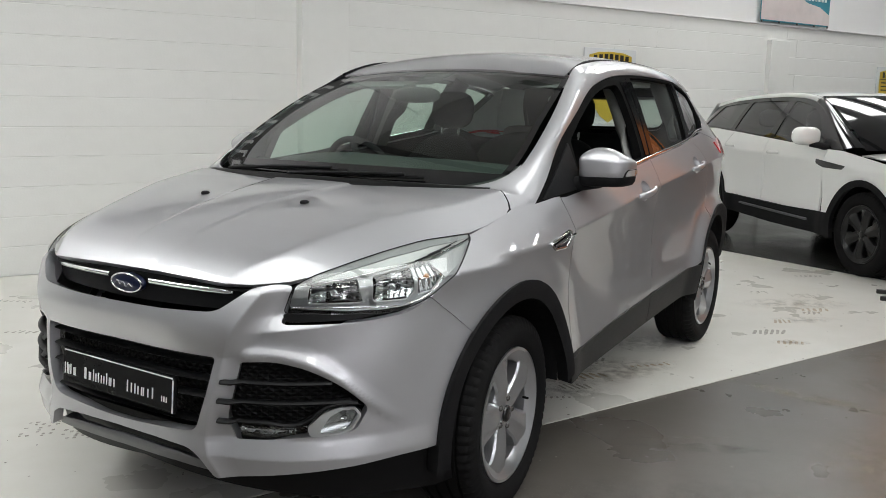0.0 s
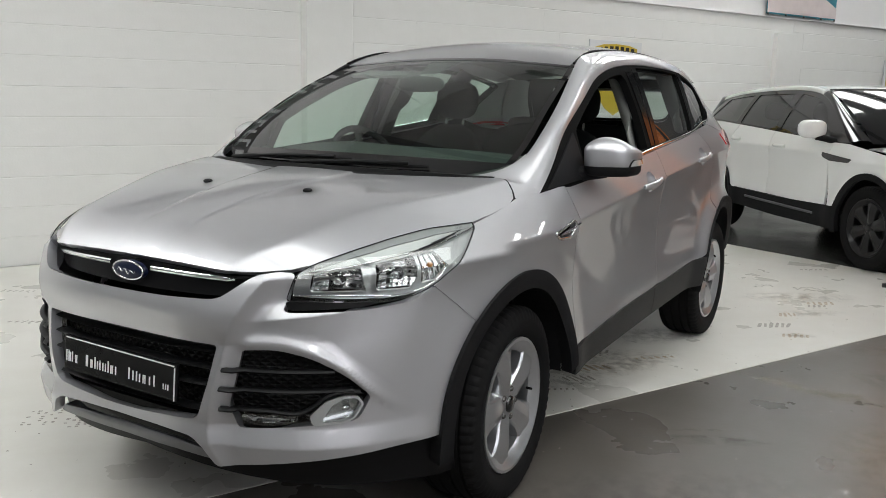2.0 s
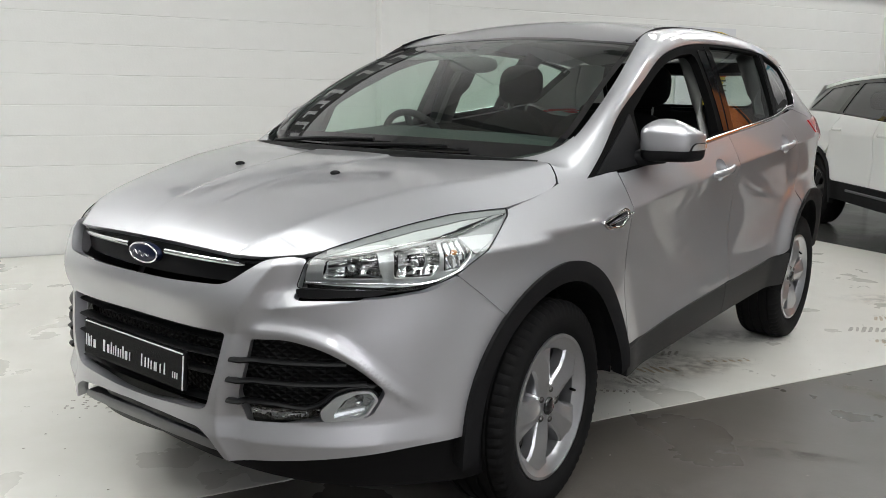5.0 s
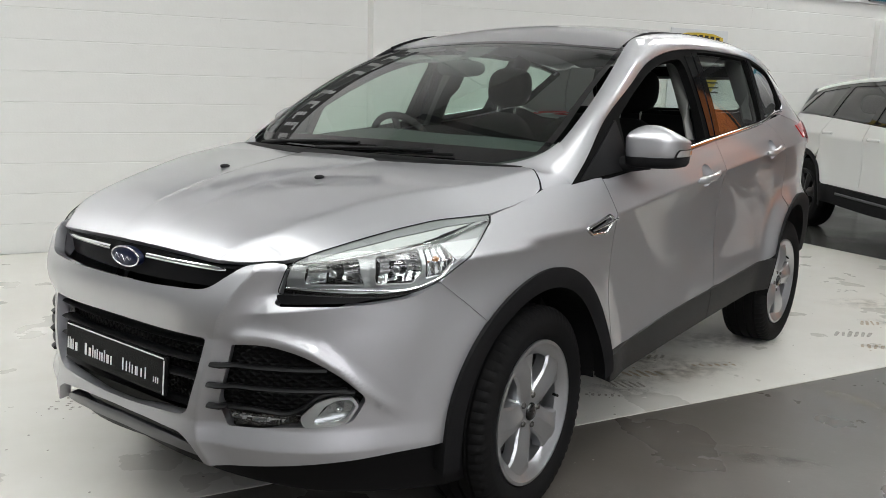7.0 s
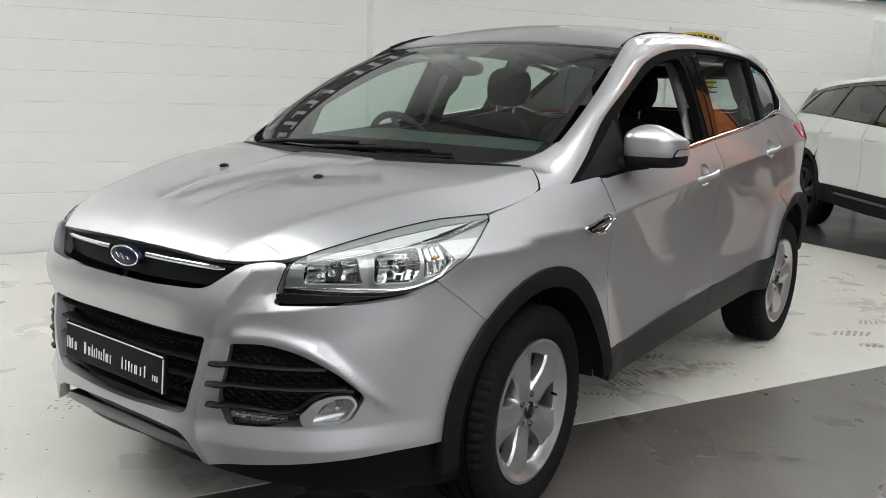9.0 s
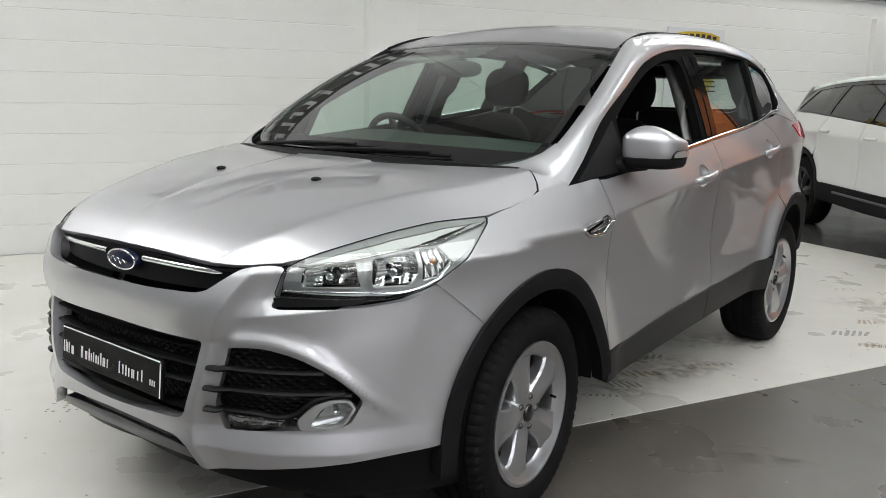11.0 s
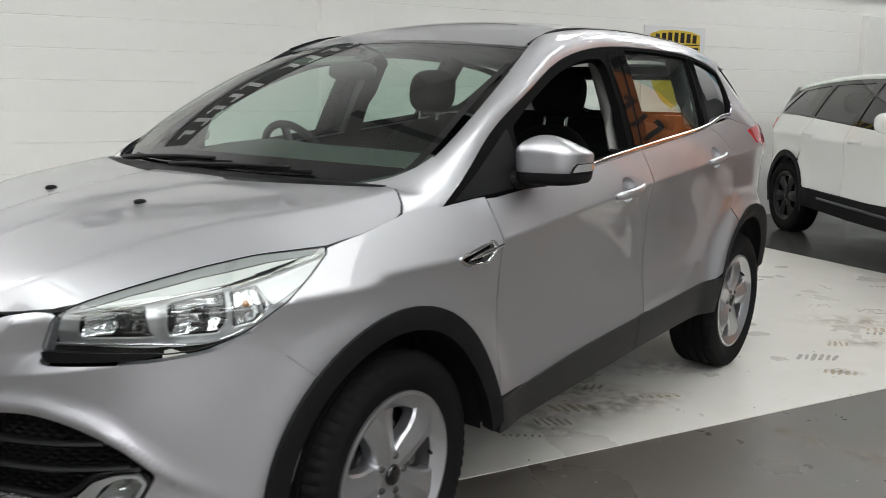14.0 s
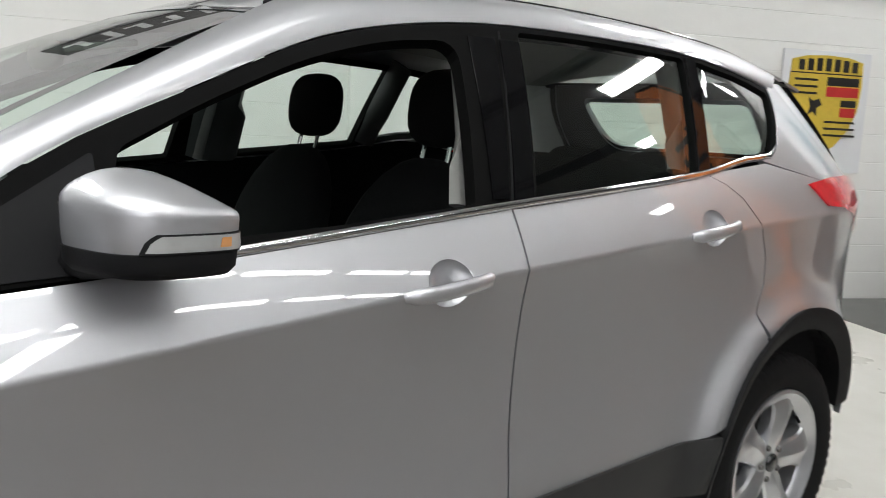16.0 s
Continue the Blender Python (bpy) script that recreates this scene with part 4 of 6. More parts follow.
    for sg in (1, -1):
        part("chrome_bar", tube([tuple(skin(np.array(sg * q), np.array(.890 - .026 * q**2)) - np.array([.004, 0, 0])) for q in np.linspace(.085, .36, 14)], [.008] * 13 + [.003], 8, flat=.7), CHROME, ug, "chrome grille bar", smooth=60)
    bx = float(skin(np.array(0.0), np.array(.885))[0])
    bm, rows = bmesh.new(), []
    for k, d in ((1.0, -.016), (1.0, 0), (.93, .004), (.6, .0075), (.25, .009)):
        rows.append([bm.verts.new((bx + .004 + d, .070 * k * math.cos(a), .876 + .030 * k * math.sin(a))) for a in np.linspace(0, 2 * math.pi, 40, endpoint=False)])
    for A, B in zip(rows, rows[1:]):
        for j in range(40):
            bm.faces.new((A[j], A[(j + 1) % 40], B[(j + 1) % 40], B[j]))
    bm.faces.new(rows[-1])
    badge = part("badge", bm, BLUE, ug, "dark blue oval badge with a chrome rim", smooth=60)
    part("badge_rim", tube([(bx + .007, .068 * math.cos(a), .876 + .0285 * math.sin(a)) for a in np.linspace(0, 2 * math.pi, 48, endpoint=False)], .0032, 8, closed=True), CHROME, badge, "chrome rim", smooth=60)
    part("badge_mark", tube([(bx + .0135, -.040 + .080 * t, .874 + (.0075 * math.sin(t * 19) + .004 * math.sin(t * 7)) * (1 - .35 * t)) for t in np.linspace(0, 1, 60)], .0010, 6), CHROME, badge, "plain wavy chrome line", smooth=60)

    # show plate with bars in place of the dealer's name
    px = float(skin(np.array(0.0), np.array(.585))[0]) + .012
    tilt = Matrix.Translation((px, .006, .582)) @ Matrix.Rotation(radians(-1), 4, "X") @ Matrix.Rotation(radians(-4), 4, "Y")
    plate = part("show_plate", box(0, 0, 0, .012, .52, .112, .004), PLATEBLACK, car, "black show plate with white lettering bars and a white edge line")
    plate.matrix_local = tilt
    lx = .0075
    for (y0, z0, wy, wz) in ((-.0, .050, .50, .004), (.252, -.005, .004, .100)):
        part("edge_line", box(lx, y0, z0, .002, wy, wz), WHITEMARK, plate)
    words = ((-.252, ((.036, .006), (.037, .017), (.031, .024), (.034, .034), (.026, .050), (.026, .056))),
             (-.156, ((.036, .008), (.036, .013), (.026, .030), (.026, .036), (.037, .050), (.026, .062), (.031, .074), (.026, .088), (.026, .100), (.037, .113), (.026, .126), (.026, .133), (.026, .148))),
             (.048, ((.036, .006), (.030, .024), (.031, .040), (.026, .054), (.026, .070), (.026, .078), (.026, .098), (.034, .118))))
    for y, bars in words:
        for h, dy in bars:
            part("lettering", box(lx, y + dy, -.028 + h / 2, .002, .0042, h), WHITEMARK, plate)
    for dy in (.206, .216, .226):
        part("lettering", box(lx, dy, -.019, .002, .003, .017), WHITEMARK, plate)

    # headlamps
    for sg in (1, -1):
        out = LAMP if sg > 0 else mirrored(LAMP)
        lamp = sheet("headlamp", out, skin, LENS, car, "clear headlamp lens", lip=0, step=.03)
        under = rounded([(.490, .834), (.69, .830), (.722, .826), (.67, .815), (.50, .809)], [.01, .02, .006, .01, .01])
        under = under if sg > 0 else mirrored(under)
        sheet("lamp_trim", under, skin, GRILLE, lamp, "black trim under the lamp", step=.02, lift=.002)
        flip = (lambda q: q) if sg > 0 else mirrored

        def inset(d0, fn=None):
            """The lamp's skin set back by d0, and by what fn(a, z) adds."""
            def f(s, z):
                d = d0 + (fn(np.abs(s), z) if fn else 0 * z)
                return skin(s, z) - np.stack([d, .45 * np.sign(s) * d, 0 * z], -1)
            return f

        dishes = [(rounded([(.540, .850), (.548, .906), (.60, .916), (.668, .925), (.678, .850)], .008), .610, .878, .072),
                  (rounded([(.702, .850), (.706, .928), (.755, .936), (.818, .944), (.818, .88), (.795, .850)], .008), .757, .888, .076)]
        cell = rounded([(.828, .862), (.828, .944), (.885, .953), (.905, .915), (.872, .872)], .006)
        housing = sheet("lamp_housing", out, inset(.032, lambda a, z: .010 * np.abs(np.sin((a - .67) * 70)) * np.clip(1 - np.abs(a - .688) / .03, 0, 1) + .02 * np.clip((.87 - z) / .03, 0, 1)), LAMPSILVER, lamp, "satin silver lamp housing", holes=[flip(q[0]) for q in dishes] + [flip(cell)], lip=.006, step=.012)
        for poly, c, zc, r in dishes:
            def dish(a, z, c=c, zc=zc, r=r):
                q = np.hypot(a - c, (z - zc) * 1.25) / r
                return .055 * np.clip(1 - q * q, 0, 1) + .0035 * np.abs(np.sin((a - c) * 95)) + .0015 * np.sin(z * 260)
            sheet("reflector", flip(poly), inset(.045, dish), LAMPCHROME, housing, "faceted chrome reflector", lip=0, step=.005)
            o = skin(np.array(sg * c), np.array(zc + .006)) - np.array([.058, sg * .028, 0])
            part("bulb", blob(*o, .020, .009, .009, 2, 14), LENS, housing, smooth=80)
            part("bulb_shield", blob(o[0] + .020, o[1] + sg * .006, o[2], .007, .013, .011, 2.4, 14), LAMPCHROME, housing, "chrome bulb shield", smooth=80)
            part("bulb_seat", blob(o[0] - .012, o[1] - sg * .006, o[2], .012, .020, .020, 2.2, 14), GLOSSBLACK, housing, smooth=80)
        sheet("indicator_cell", flip(cell), inset(.040, lambda a, z: .008 * np.abs(np.sin(a * 180 + z * 30))), LAMPCHROME, housing, "ribbed chrome indicator cell", lip=0, step=.004)
        o = skin(np.array(sg * .858), np.array(.918)) - np.array([.030, sg * .016, 0])
        part("indicator", blob(*o, .008, .010, .008, 2.2, 12), AMBER, housing, "amber indicator bulb", smooth=80)
        sheet("lamp_wedge", flip(rounded([(.915, .912), (.893, .946), (1.05, .988), (1.082, 1.002), (.99, .946)], .006)), inset(.022, lambda a, z: .10 * (z - .95)), LAMPSILVER, housing, "satin silver outer wedge", lip=.01, step=.012)
        brow = [(.530, .912), (.64, .929), (.74, .946), (.86, .962), (.98, .984), (1.075, 1.003), (.93, .993), (.78, .973), (.65, .946), (.56, .920)]
        sheet("lamp_brow", flip(brow), inset(.008, lambda a, z: .55 * np.clip(np.interp(a, [.5, .56, .65, .78, .93, 1.1], [.905, .920, .946, .973, .993, 1.006]) - z, 0, .05)), BROW, housing, "pale satin panel along the lamp top", lip=.012, step=.010)
        strip = [(.56, .922), (.65, .948), (.78, .975), (.93, .995), (1.085, 1.005), (1.092, 1.014), (.92, 1.011), (.78, .991), (.65, .963), (.56, .936)]
        sheet("lamp_strip", flip(strip), inset(.005), STRIPGREY, housing, "grey strip along the lamp's upper edge", lip=.008, step=.010)
        # thin dark bars drawn for the streaks mirrored in the brow
        for k in (0, 1, 2):
            ln = [(.80 + .05 * k + .15 * t, .950 + .012 * k + .030 * t) for t in np.linspace(0, 1, 7)]
            part("brow_groove", tube([tuple(inset(.010)(np.array(sg * a), np.array(b))) for a, b in ln], .0016, 5), GRILLE, housing)
        part("lamp_rail", tube([tuple(inset(.020)(np.array(sg * a), np.array(b))) for a, b in smooth_line([(.505, .846), (.60, .845), (.70, .842), (.76, .838), (.83, .850), (.88, .872)], 4)], .0032, 6), CHROME, housing, "chrome line along the lamp's foot", smooth=60)
        part("bezel_line", tube([tuple(inset(.016)(np.array(sg * a), np.array(b))) for a, b in smooth_line([(.545, .911), (.66, .929), (.76, .946), (.88, .961), (.99, .984), (1.07, 1.000)], 4)], .0028, 6), CHROME, housing, "chrome line under the brow", smooth=60)
        part("bezel_line", tube([tuple(inset(.018)(np.array(sg * a), np.array(b))) for a, b in smooth_line([(.892, .944), (.905, .915), (.876, .874)], 4)], .0035, 6), CHROME, housing, smooth=60)
        part("lamp_seal", tube([tuple(skin(np.array(a), np.array(b))) for a, b in out], .0016, 6, closed=True), GRILLE, lamp)

    # hood
    def hood_front(y, z):
        """The station at which the hood comes down to height z."""
        lo, hi = 3.40, 3.60
        for _ in range(30):
            m = (lo + hi) / 2
            lo, hi = (m, hi) if float(hood_top(np.array(m), np.array(y))[2]) > z else (lo, m)
        return lo

    side = [(hood_front(y, .923 - .010 * (y / .45)**2), y) for y in (0, .10, .20, .28, .34, .39, .425, .45)] + [(x, float(edge_y(x)) - (.002 if x > 2.9 else -.001)) for x in (3.47, 3.44, 3.40, 3.31, 3.174, 3.055, 2.96, 2.86, 2.75, 2.62)] + smooth_line([(2.578, .814), (2.556, .797), (2.538, .761), (2.535, .68), (2.548, .60), (2.570, .46), (2.61, .24), (2.625, 0)], 4)
    HOODLINES = [[(float(x), float(sg * (k * crease_in(x) + o))) for x in np.arange(2.55, 3.54, .012)] for k, o in ((1, -.006), (1, 0), (1, .006), (1, .014), (1, .024)) for sg in (1, -1)]
    HOODLINES += [[(float(x), float(sg * (crease_out(x) * edge_y(x) + o))) for x in np.arange(2.55, 3.54, .012)] for o in (-.012, -.004, .004, .012) for sg in (1, -1)]
    sheet("hood", side + [(a, -b) for a, b in side[::-1][1:-1]], hood_top, SILVER, car, "silver hood with raised creases", step=.02, lip=.02, lines=HOODLINES)
    for y in (.247, -.232):
        z = float(hood_top(np.array(3.021), np.array(y))[2])
        part("washer_jet", blob(3.021, y, z + .003, .018, .014, .008, 2.2, 14), PLASTIC, car, "black washer jet", smooth=80)
    part("hood_seal", tube([tuple(hood_top(np.array(x), np.array(y)) + np.array([-.014, 0, -.020])) for x, y in [(a, -b) for a, b in side[8:0:-1]] + side[:9]], .004, 8), GRILLE, car)

    # fenders, doors and quarters, with their gaps
    f_arch = [(x, z) for x, z in ellipse(WB, .345, *FX, 8, 165)]
    fen = [(2.243, 1.093), (2.236, .95), (2.236, .76), (2.245, .44)] + f_arch[::-1] + [(3.03, .60), (2.975, .717)]
    fs = [(S90 + XC - x if x < XC else .8 * math.atan2(float(nose_y(np.array(x), np.array(z))), x - XC), z) for x, z in fen]
    fs = fs[:-2] + [(1.027, .712), (.949, .790), (.875, .858), (.928, .898), (.995, .941), (1.093, 1.001), (1.103, 1.014), (1.205, 1.034), (1.335, 1.060), (1.392, 1.076), (1.45, 1.082), (1.54, 1.083), (1.60, 1.09)]
    vent = [(S90 + XC - x, z) for x, z in rounded([(2.455, .940), (2.29, .972), (2.268, .945), (2.31, .910), (2.41, .914)], .012)]
    for k, sg in ((0, 1), (1, -1)):
        fender = sheet("fender", fs, skin, SILVER, car, "silver front fender", holes=[vent], step=.022, mirror=k, lip=.025)
        f00, f10 = skin(np.array(1.388), np.array(1.072)), skin(np.array(1.545), np.array(1.083))
        hp = np.array(smooth_line([(2.578, .815), (2.556, .798), (2.538, .762), (2.535, .68), (2.548, .60)], 4))
        E0 = hood_top(hp[:, 0], hp[:, 1]) + np.array([-.004, .001, -.001])
        eb = np.linspace(0, 1, len(E0))
        g0, g1, g2 = E0[-1], np.array([2.500, .742, 1.148]), np.array([2.350, .744, 1.214])

        def bil(a, b, f10=f10, E0=E0, eb=eb, g0=g0, g1=g1, g2=g2):
            edge = np.stack([np.interp(b, eb, E0[:, i]) for i in range(3)], -1)
            a, b = np.asarray(a)[..., None], np.asarray(b)[..., None]
            top = g0 * (1 - a)**2 + g1 * 2 * a * (1 - a) + g2 * a**2
            low = E0[0] * (1 - a) + f10 * a
            return low * (1 - b) + top * b + (1 - a)**2 * (edge - E0[0] * (1 - b) - E0[-1] * b) + 4 * b * (1 - b) * a * np.array([.004, .014, .010])

        grid_surface("fender_top", bil, 16, 20, SILVER, fender, "silver fender top under the screen pillar", mirror=k)
        part("hood_gap", tube([tuple((bil(np.array(.012), np.array(b)) + np.array([.002, 0, -.001])) * np.array([1, sg, 1])) for b in np.linspace(0, 1, 20)], .0022, 6), PLASTIC, fender, smooth=60)
        sheet("vent_mesh", vent, lambda s, z: skin(s, z) - np.array([0, .02, 0]), PLASTIC, fender, "black vent mesh", mirror=k, lip=0)
        v3 = [tuple(skin(np.array(a), np.array(b)) * np.array([1, sg, 1]) + np.array([0, sg * .003, 0])) for a, b in vent]
        part("vent_frame", tube(v3, .006, 8, closed=True), CHROME, fender, "chrome vent frame", smooth=60)
        ln = [tuple(flank(np.array(x), np.array(z)) * np.array([1, sg, 1]) + np.array([0, sg * .003, 0])) for x, z in ((2.40, .928), (2.32, .942), (2.235, .954))]
        part("vent_blade", tube(ln, [.004, .008, .004], 8), CHROME, fender, "chrome blade", smooth=60)

    CREASE = [[(float(x), float(crease_z(x)) + o) for x in np.arange(-.8, 2.4, .012)] for o in (-.022, -.007, 0, .007, .022)]
    b_gap = [(1.194, 1.188), (1.190, 1.09), (1.192, .80), (1.20, .535)]
    top_f = [(x, float(belt_z(x)) - .004) for x in np.linspace(1.215, 2.2, 9)]
    door_f = [(2.238, 1.088), (2.2315, .95), (2.2315, .76), (2.240, .475)] + [(x, float(clad_z(x)) - .01) for x in (2.0, 1.7, 1.4)] + [(a + .0025, b) for a, b in b_gap[::-1]] + top_f
    r_gap = [(.475, 1.262), (.40, 1.235), (.345, 1.20), (.292, 1.13), (.235, 1.03), (.225, .95), (.262, .872)]
    r_arch = ellipse(0, .345, *RX, 60, 24)
    door_r = [(a - .0025, b) for a, b in b_gap] + [(x, float(clad_z(x)) - .01) for x in (1.0, .8, .62)] + [(.50, .565)] + r_arch[::-1][3:] + [(a + .0025, b) for a, b in r_gap[::-1]] + [(x, float(belt_z(x)) - .004) for x in np.linspace(.52, 1.19, 7)]
    r_arch2 = ellipse(0, .345, *RX, 62, 165, 30)
    quarter = [(.165, 1.292)] + [(a - .0025, b) for a, b in r_gap] + [(a, b) for a, b in r_arch2 if a < .25] + [(-.48, .42), (-.66, .46), (-.72, .60), (-.72, 1.0), (-.66, 1.19), (-.50, 1.215), (-.205, 1.232)]
    HANDLES = ((1.52, 1.30, 1.036, 1.058), (.625, .415, 1.110, 1.133))
    CUPS = [(a * .45 + b * .55, (c + d) / 2 + .004) for a, b, c, d in HANDLES]
    cup_hole = lambda i: [(CUPS[i][0] + .056 * math.cos(a), CUPS[i][1] + .047 * math.sin(a)) for a in np.linspace(0, 2 * math.pi, 28, endpoint=False)]
    for k, sg in ((0, 1), (1, -1)):
        sheet("front_door", door_f, flank, SILVER, car, "silver front door with its window down", holes=[cup_hole(0)], step=.025, lines=CREASE, mirror=k, lip=.02)
        sheet("rear_door", door_r, flank, SILVER, car, "silver rear door", holes=[cup_hole(1)], step=.025, lines=CREASE, mirror=k, lip=.02)
        sheet("quarter_panel", quarter, flank, SILVER, car, "silver rear quarter", step=.025, lines=CREASE, mirror=k, lip=.02)
        # cladding
        for x0, x1 in ((2.25, 1.256), (1.250, .46)):
            xs = np.linspace(x0, x1, 8)
            sheet("sill_cladding", [(x, float(clad_z(x))) for x in xs] + [(x, float(sill_z(x))) for x in xs[::-1]], flank, CLADDING, car, "black textured sill cladding", step=.04, lift=.008, lip=.06, mirror=k)
        part("sill", box(1.25, sg * .74, .365, 1.9, .16, .07, .02), PLASTIC, car, "black sill")
        for xa, (a, b), t0, t1 in ((WB, FX, -6, 181), (0, RX, 2, 165)):
            o = ellipse(xa, .345, a + .006, b + .004, t0, t1 - (7 if xa else 0), 40)
            i = ellipse(xa, .345, a - .055, b - .058, t0, t1 - (5 if xa else 0), 40)
            i = [(x - .014 * min(max((.62 - z) / .25, 0), 1) if xa and x < xa else x, z) for x, z in i]
            ring = [(S90 + XC - x if x < XC else .8 * math.atan2(float(nose_y(np.array(x), np.array(z))), x - XC), z) for x, z in o + i[::-1]]
            sheet("arch_trim", ring, skin, PLASTIC, car, "black textured wheel arch trim", step=.03, lift=.012, lip=.05, mirror=k)
            lin = bmesh.new()
            rows = []
            for ang in np.linspace(4, 176, 28):
                x, z = xa + (a - .05) * math.cos(radians(ang)), .345 + (b - .055) * math.sin(radians(ang))
                rows.append((lin.verts.new((x, sg * (float(side_y(np.array(x), np.array(z))) - .03), z)), lin.verts.new((x, sg * .52, z))))
            for A, B in zip(rows, rows[1:]):
                lin.faces.new((A[0], B[0], B[1], A[1]))
            lin.faces.new([r[1] for r in rows])
            part("arch_liner", lin, PLASTIC, car, "black wheel arch liner")
        # pull handles over their dished cups
        for (x0, x1, z0, z1), (xm, zm) in zip(HANDLES, CUPS):
            cup = [flank(np.array(xm + .056 * math.cos(a)), np.array(zm + .047 * math.sin(a))) for a in np.linspace(0, 2 * math.pi, 28, endpoint=False)]
            cen = flank(np.array(xm), np.array(zm))
            bm, rows = bmesh.new(), []
            for f, d in ((1.0, .001), (.93, .007), (.8, .014), (.6, .020), (.35, .024)):
                rows.append([bm.verts.new(tuple((cen + (c - cen) * f - np.array([0, d, 0])) * np.array([1, sg, 1]))) for c in cup])
            for A, B in zip(rows, rows[1:]):
                for j in range(28):
                    bm.faces.new((A[j], A[(j + 1) % 28], B[(j + 1) % 28], B[j]))
            bm.faces.new(rows[-1])
            part("handle_cup", bm, SILVER, car, smooth=60)
            pts = []
            for t in np.linspace(0, 1, 13):
                x, z = x0 + (x1 - x0) * t, z0 + (z1 - z0) * t
                pts.append(Vector(tuple(flank(np.array(x), np.array(z)) * np.array([1, sg, 1]))) + Vector((0, sg * (.006 + .024 * math.sin(math.pi * t)**.5), 0)))
            part("door_handle", tube(pts, [.010] + [.0165] * 11 + [.010], 10, flat=.6), SILVER, car, "silver pull handle", smooth=60)
        # tail lamp
        tl = rounded([(-.04, 1.233), (-.20, 1.250), (-.38, 1.252), (-.58, 1.240), (-.70, 1.17), (-.70, 1.03), (-.60, 1.05), (-.36, 1.135), (-.24, 1.158), (-.125, 1.166), (-.085, 1.20)], [.008, .02, .02, .02, .02, .02, .02, .03, .02, .02, .02])
        sheet("tail_lamp", tl, upper, RED, car, "red tail lamp", step=.03, lift=.006, mirror=k, lip=.03)

    # greenhouse: pillars, roof, glass
    A = [(2.485, .730, 1.138), (2.36, .748, 1.205), (2.15, .735, 1.322), (1.9, .693, 1.455), (1.66, .640, 1.578), (1.5, .622, 1.626), (1.2, .612, 1.658), (.8, .61, 1.668), (.4, .605, 1.656), (.05, .60, 1.630), (-.24, .585, 1.582)]
    B2 = [(2.43, 1.082), (2.28, 1.178), (2.10, 1.295), (1.85, 1.408), (1.62, 1.506), (1.40, 1.562), (1.12, 1.594), (.75, 1.598), (.42, 1.586), (.12, 1.556), (-.13, 1.522)]
    B = [(x, float(upper_y(np.array(x), np.array(z))), z) for x, z in B2]
    tt = np.arange(11.0)
    fa, fb = [cs(tt, [p[i] for p in A]) for i in range(3)], [cs(tt, [p[i] for p in B]) for i in range(3)]

    def rail(a, b):
        t = a * 10
        pa, pb = np.stack([f(t) for f in fa], -1), np.stack([f(t) for f in fb], -1)
        k = (4 * b * (1 - b))[..., None]
        out = np.stack([.3 * np.clip(1 - t / 4, 0, 1), .75 + 0 * t, .65 + 0 * t], -1)
        return pa * (1 - b[..., None]) + pb * b[..., None] + out * k * .016

    dlo_low = [(x, float(belt_z(x)) + .002) for x in np.linspace(2.40, .20, 24)]
    dlo = smooth_line([(x, z - .002) for x, z in B2[:-1] + [(-.075, 1.522)]], 3) + smooth_line([(-.080, 1.510), (-.05, 1.47), (.03, 1.375), (.10, 1.315), (.18, 1.302)], 4) + dlo_low[::-1]
    up_line = lambda x: float(np.interp(x, [p[0] for p in B2[::-1]], [p[1] for p in B2[::-1]]))
    bz = lambda x: float(belt_z(x))
    win_f = rounded([(2.03, bz(2.03) + .035), (2.00, up_line(2.0) - .042), (1.85, up_line(1.85) - .032), (1.62, up_line(1.62) - .030), (1.42, up_line(1.42) - .028), (1.235, up_line(1.23) - .036), (1.262, bz(1.3) + .18), (1.290, bz(1.30) + .02), (1.6, bz(1.6) + .02)], [.02, .02, .1, .1, .1, .06, .1, .01, 0])
    win_r = rounded([(1.113, bz(1.113) + .014), (1.042, up_line(1.04) - .012), (.78, up_line(.78) - .012), (.432, up_line(.432) - .014), (.512, bz(.512) + .014)], [.008, .015, .2, .02, .012])
    win_q = rounded([(.452, bz(.452) + .014), (.378, up_line(.378) - .014), (.12, up_line(.12) - .016), (-.050, 1.503), (.035, 1.396), (.125, 1.318)], [.008, .015, .1, .025, .06, .03])
    for k, sg in ((0, 1), (1, -1)):
        grid_surface("side_rail", rail, 90, 12, SILVER, car, "silver screen pillar and roof side rail", mirror=k, thick=.012)
        fr = sheet("window_frame", dlo, upper, FRAMETRIM, car, "matt black window surround", holes=[win_f, win_r, win_q], step=.03, lip=.035, mirror=k, lift=-.002)
        sheet("rear_window", win_r, upper, SIDEGLASS, fr, "green tinted glass", lip=0, step=.05, lift=-.012, mirror=k)
        sheet("quarter_window", win_q, upper, SIDEGLASS, fr, "green tinted glass", lip=0, step=.05, lift=-.012, mirror=k)
        if sg < 0:
            sheet("front_window", win_f, upper, SIDEGLASS, fr, "green tinted glass", lip=0, step=.05, lift=-.012, mirror=k)
        for x0, x1 in ((1.245, 1.198), (1.182, 1.126)):
            zl, zh = bz(1.2) + .018, up_line(1.15) - .034
            sheet("pillar_cover", [(x0, zl), (x1, zl), (x1 - .072, zh), (x0 - .072 + (.030 if x0 > 1.2 else 0), zh)], upper, PILLARBLACK, fr, "gloss black pillar cover", lip=.004, step=.04, lift=.0035, mirror=k)
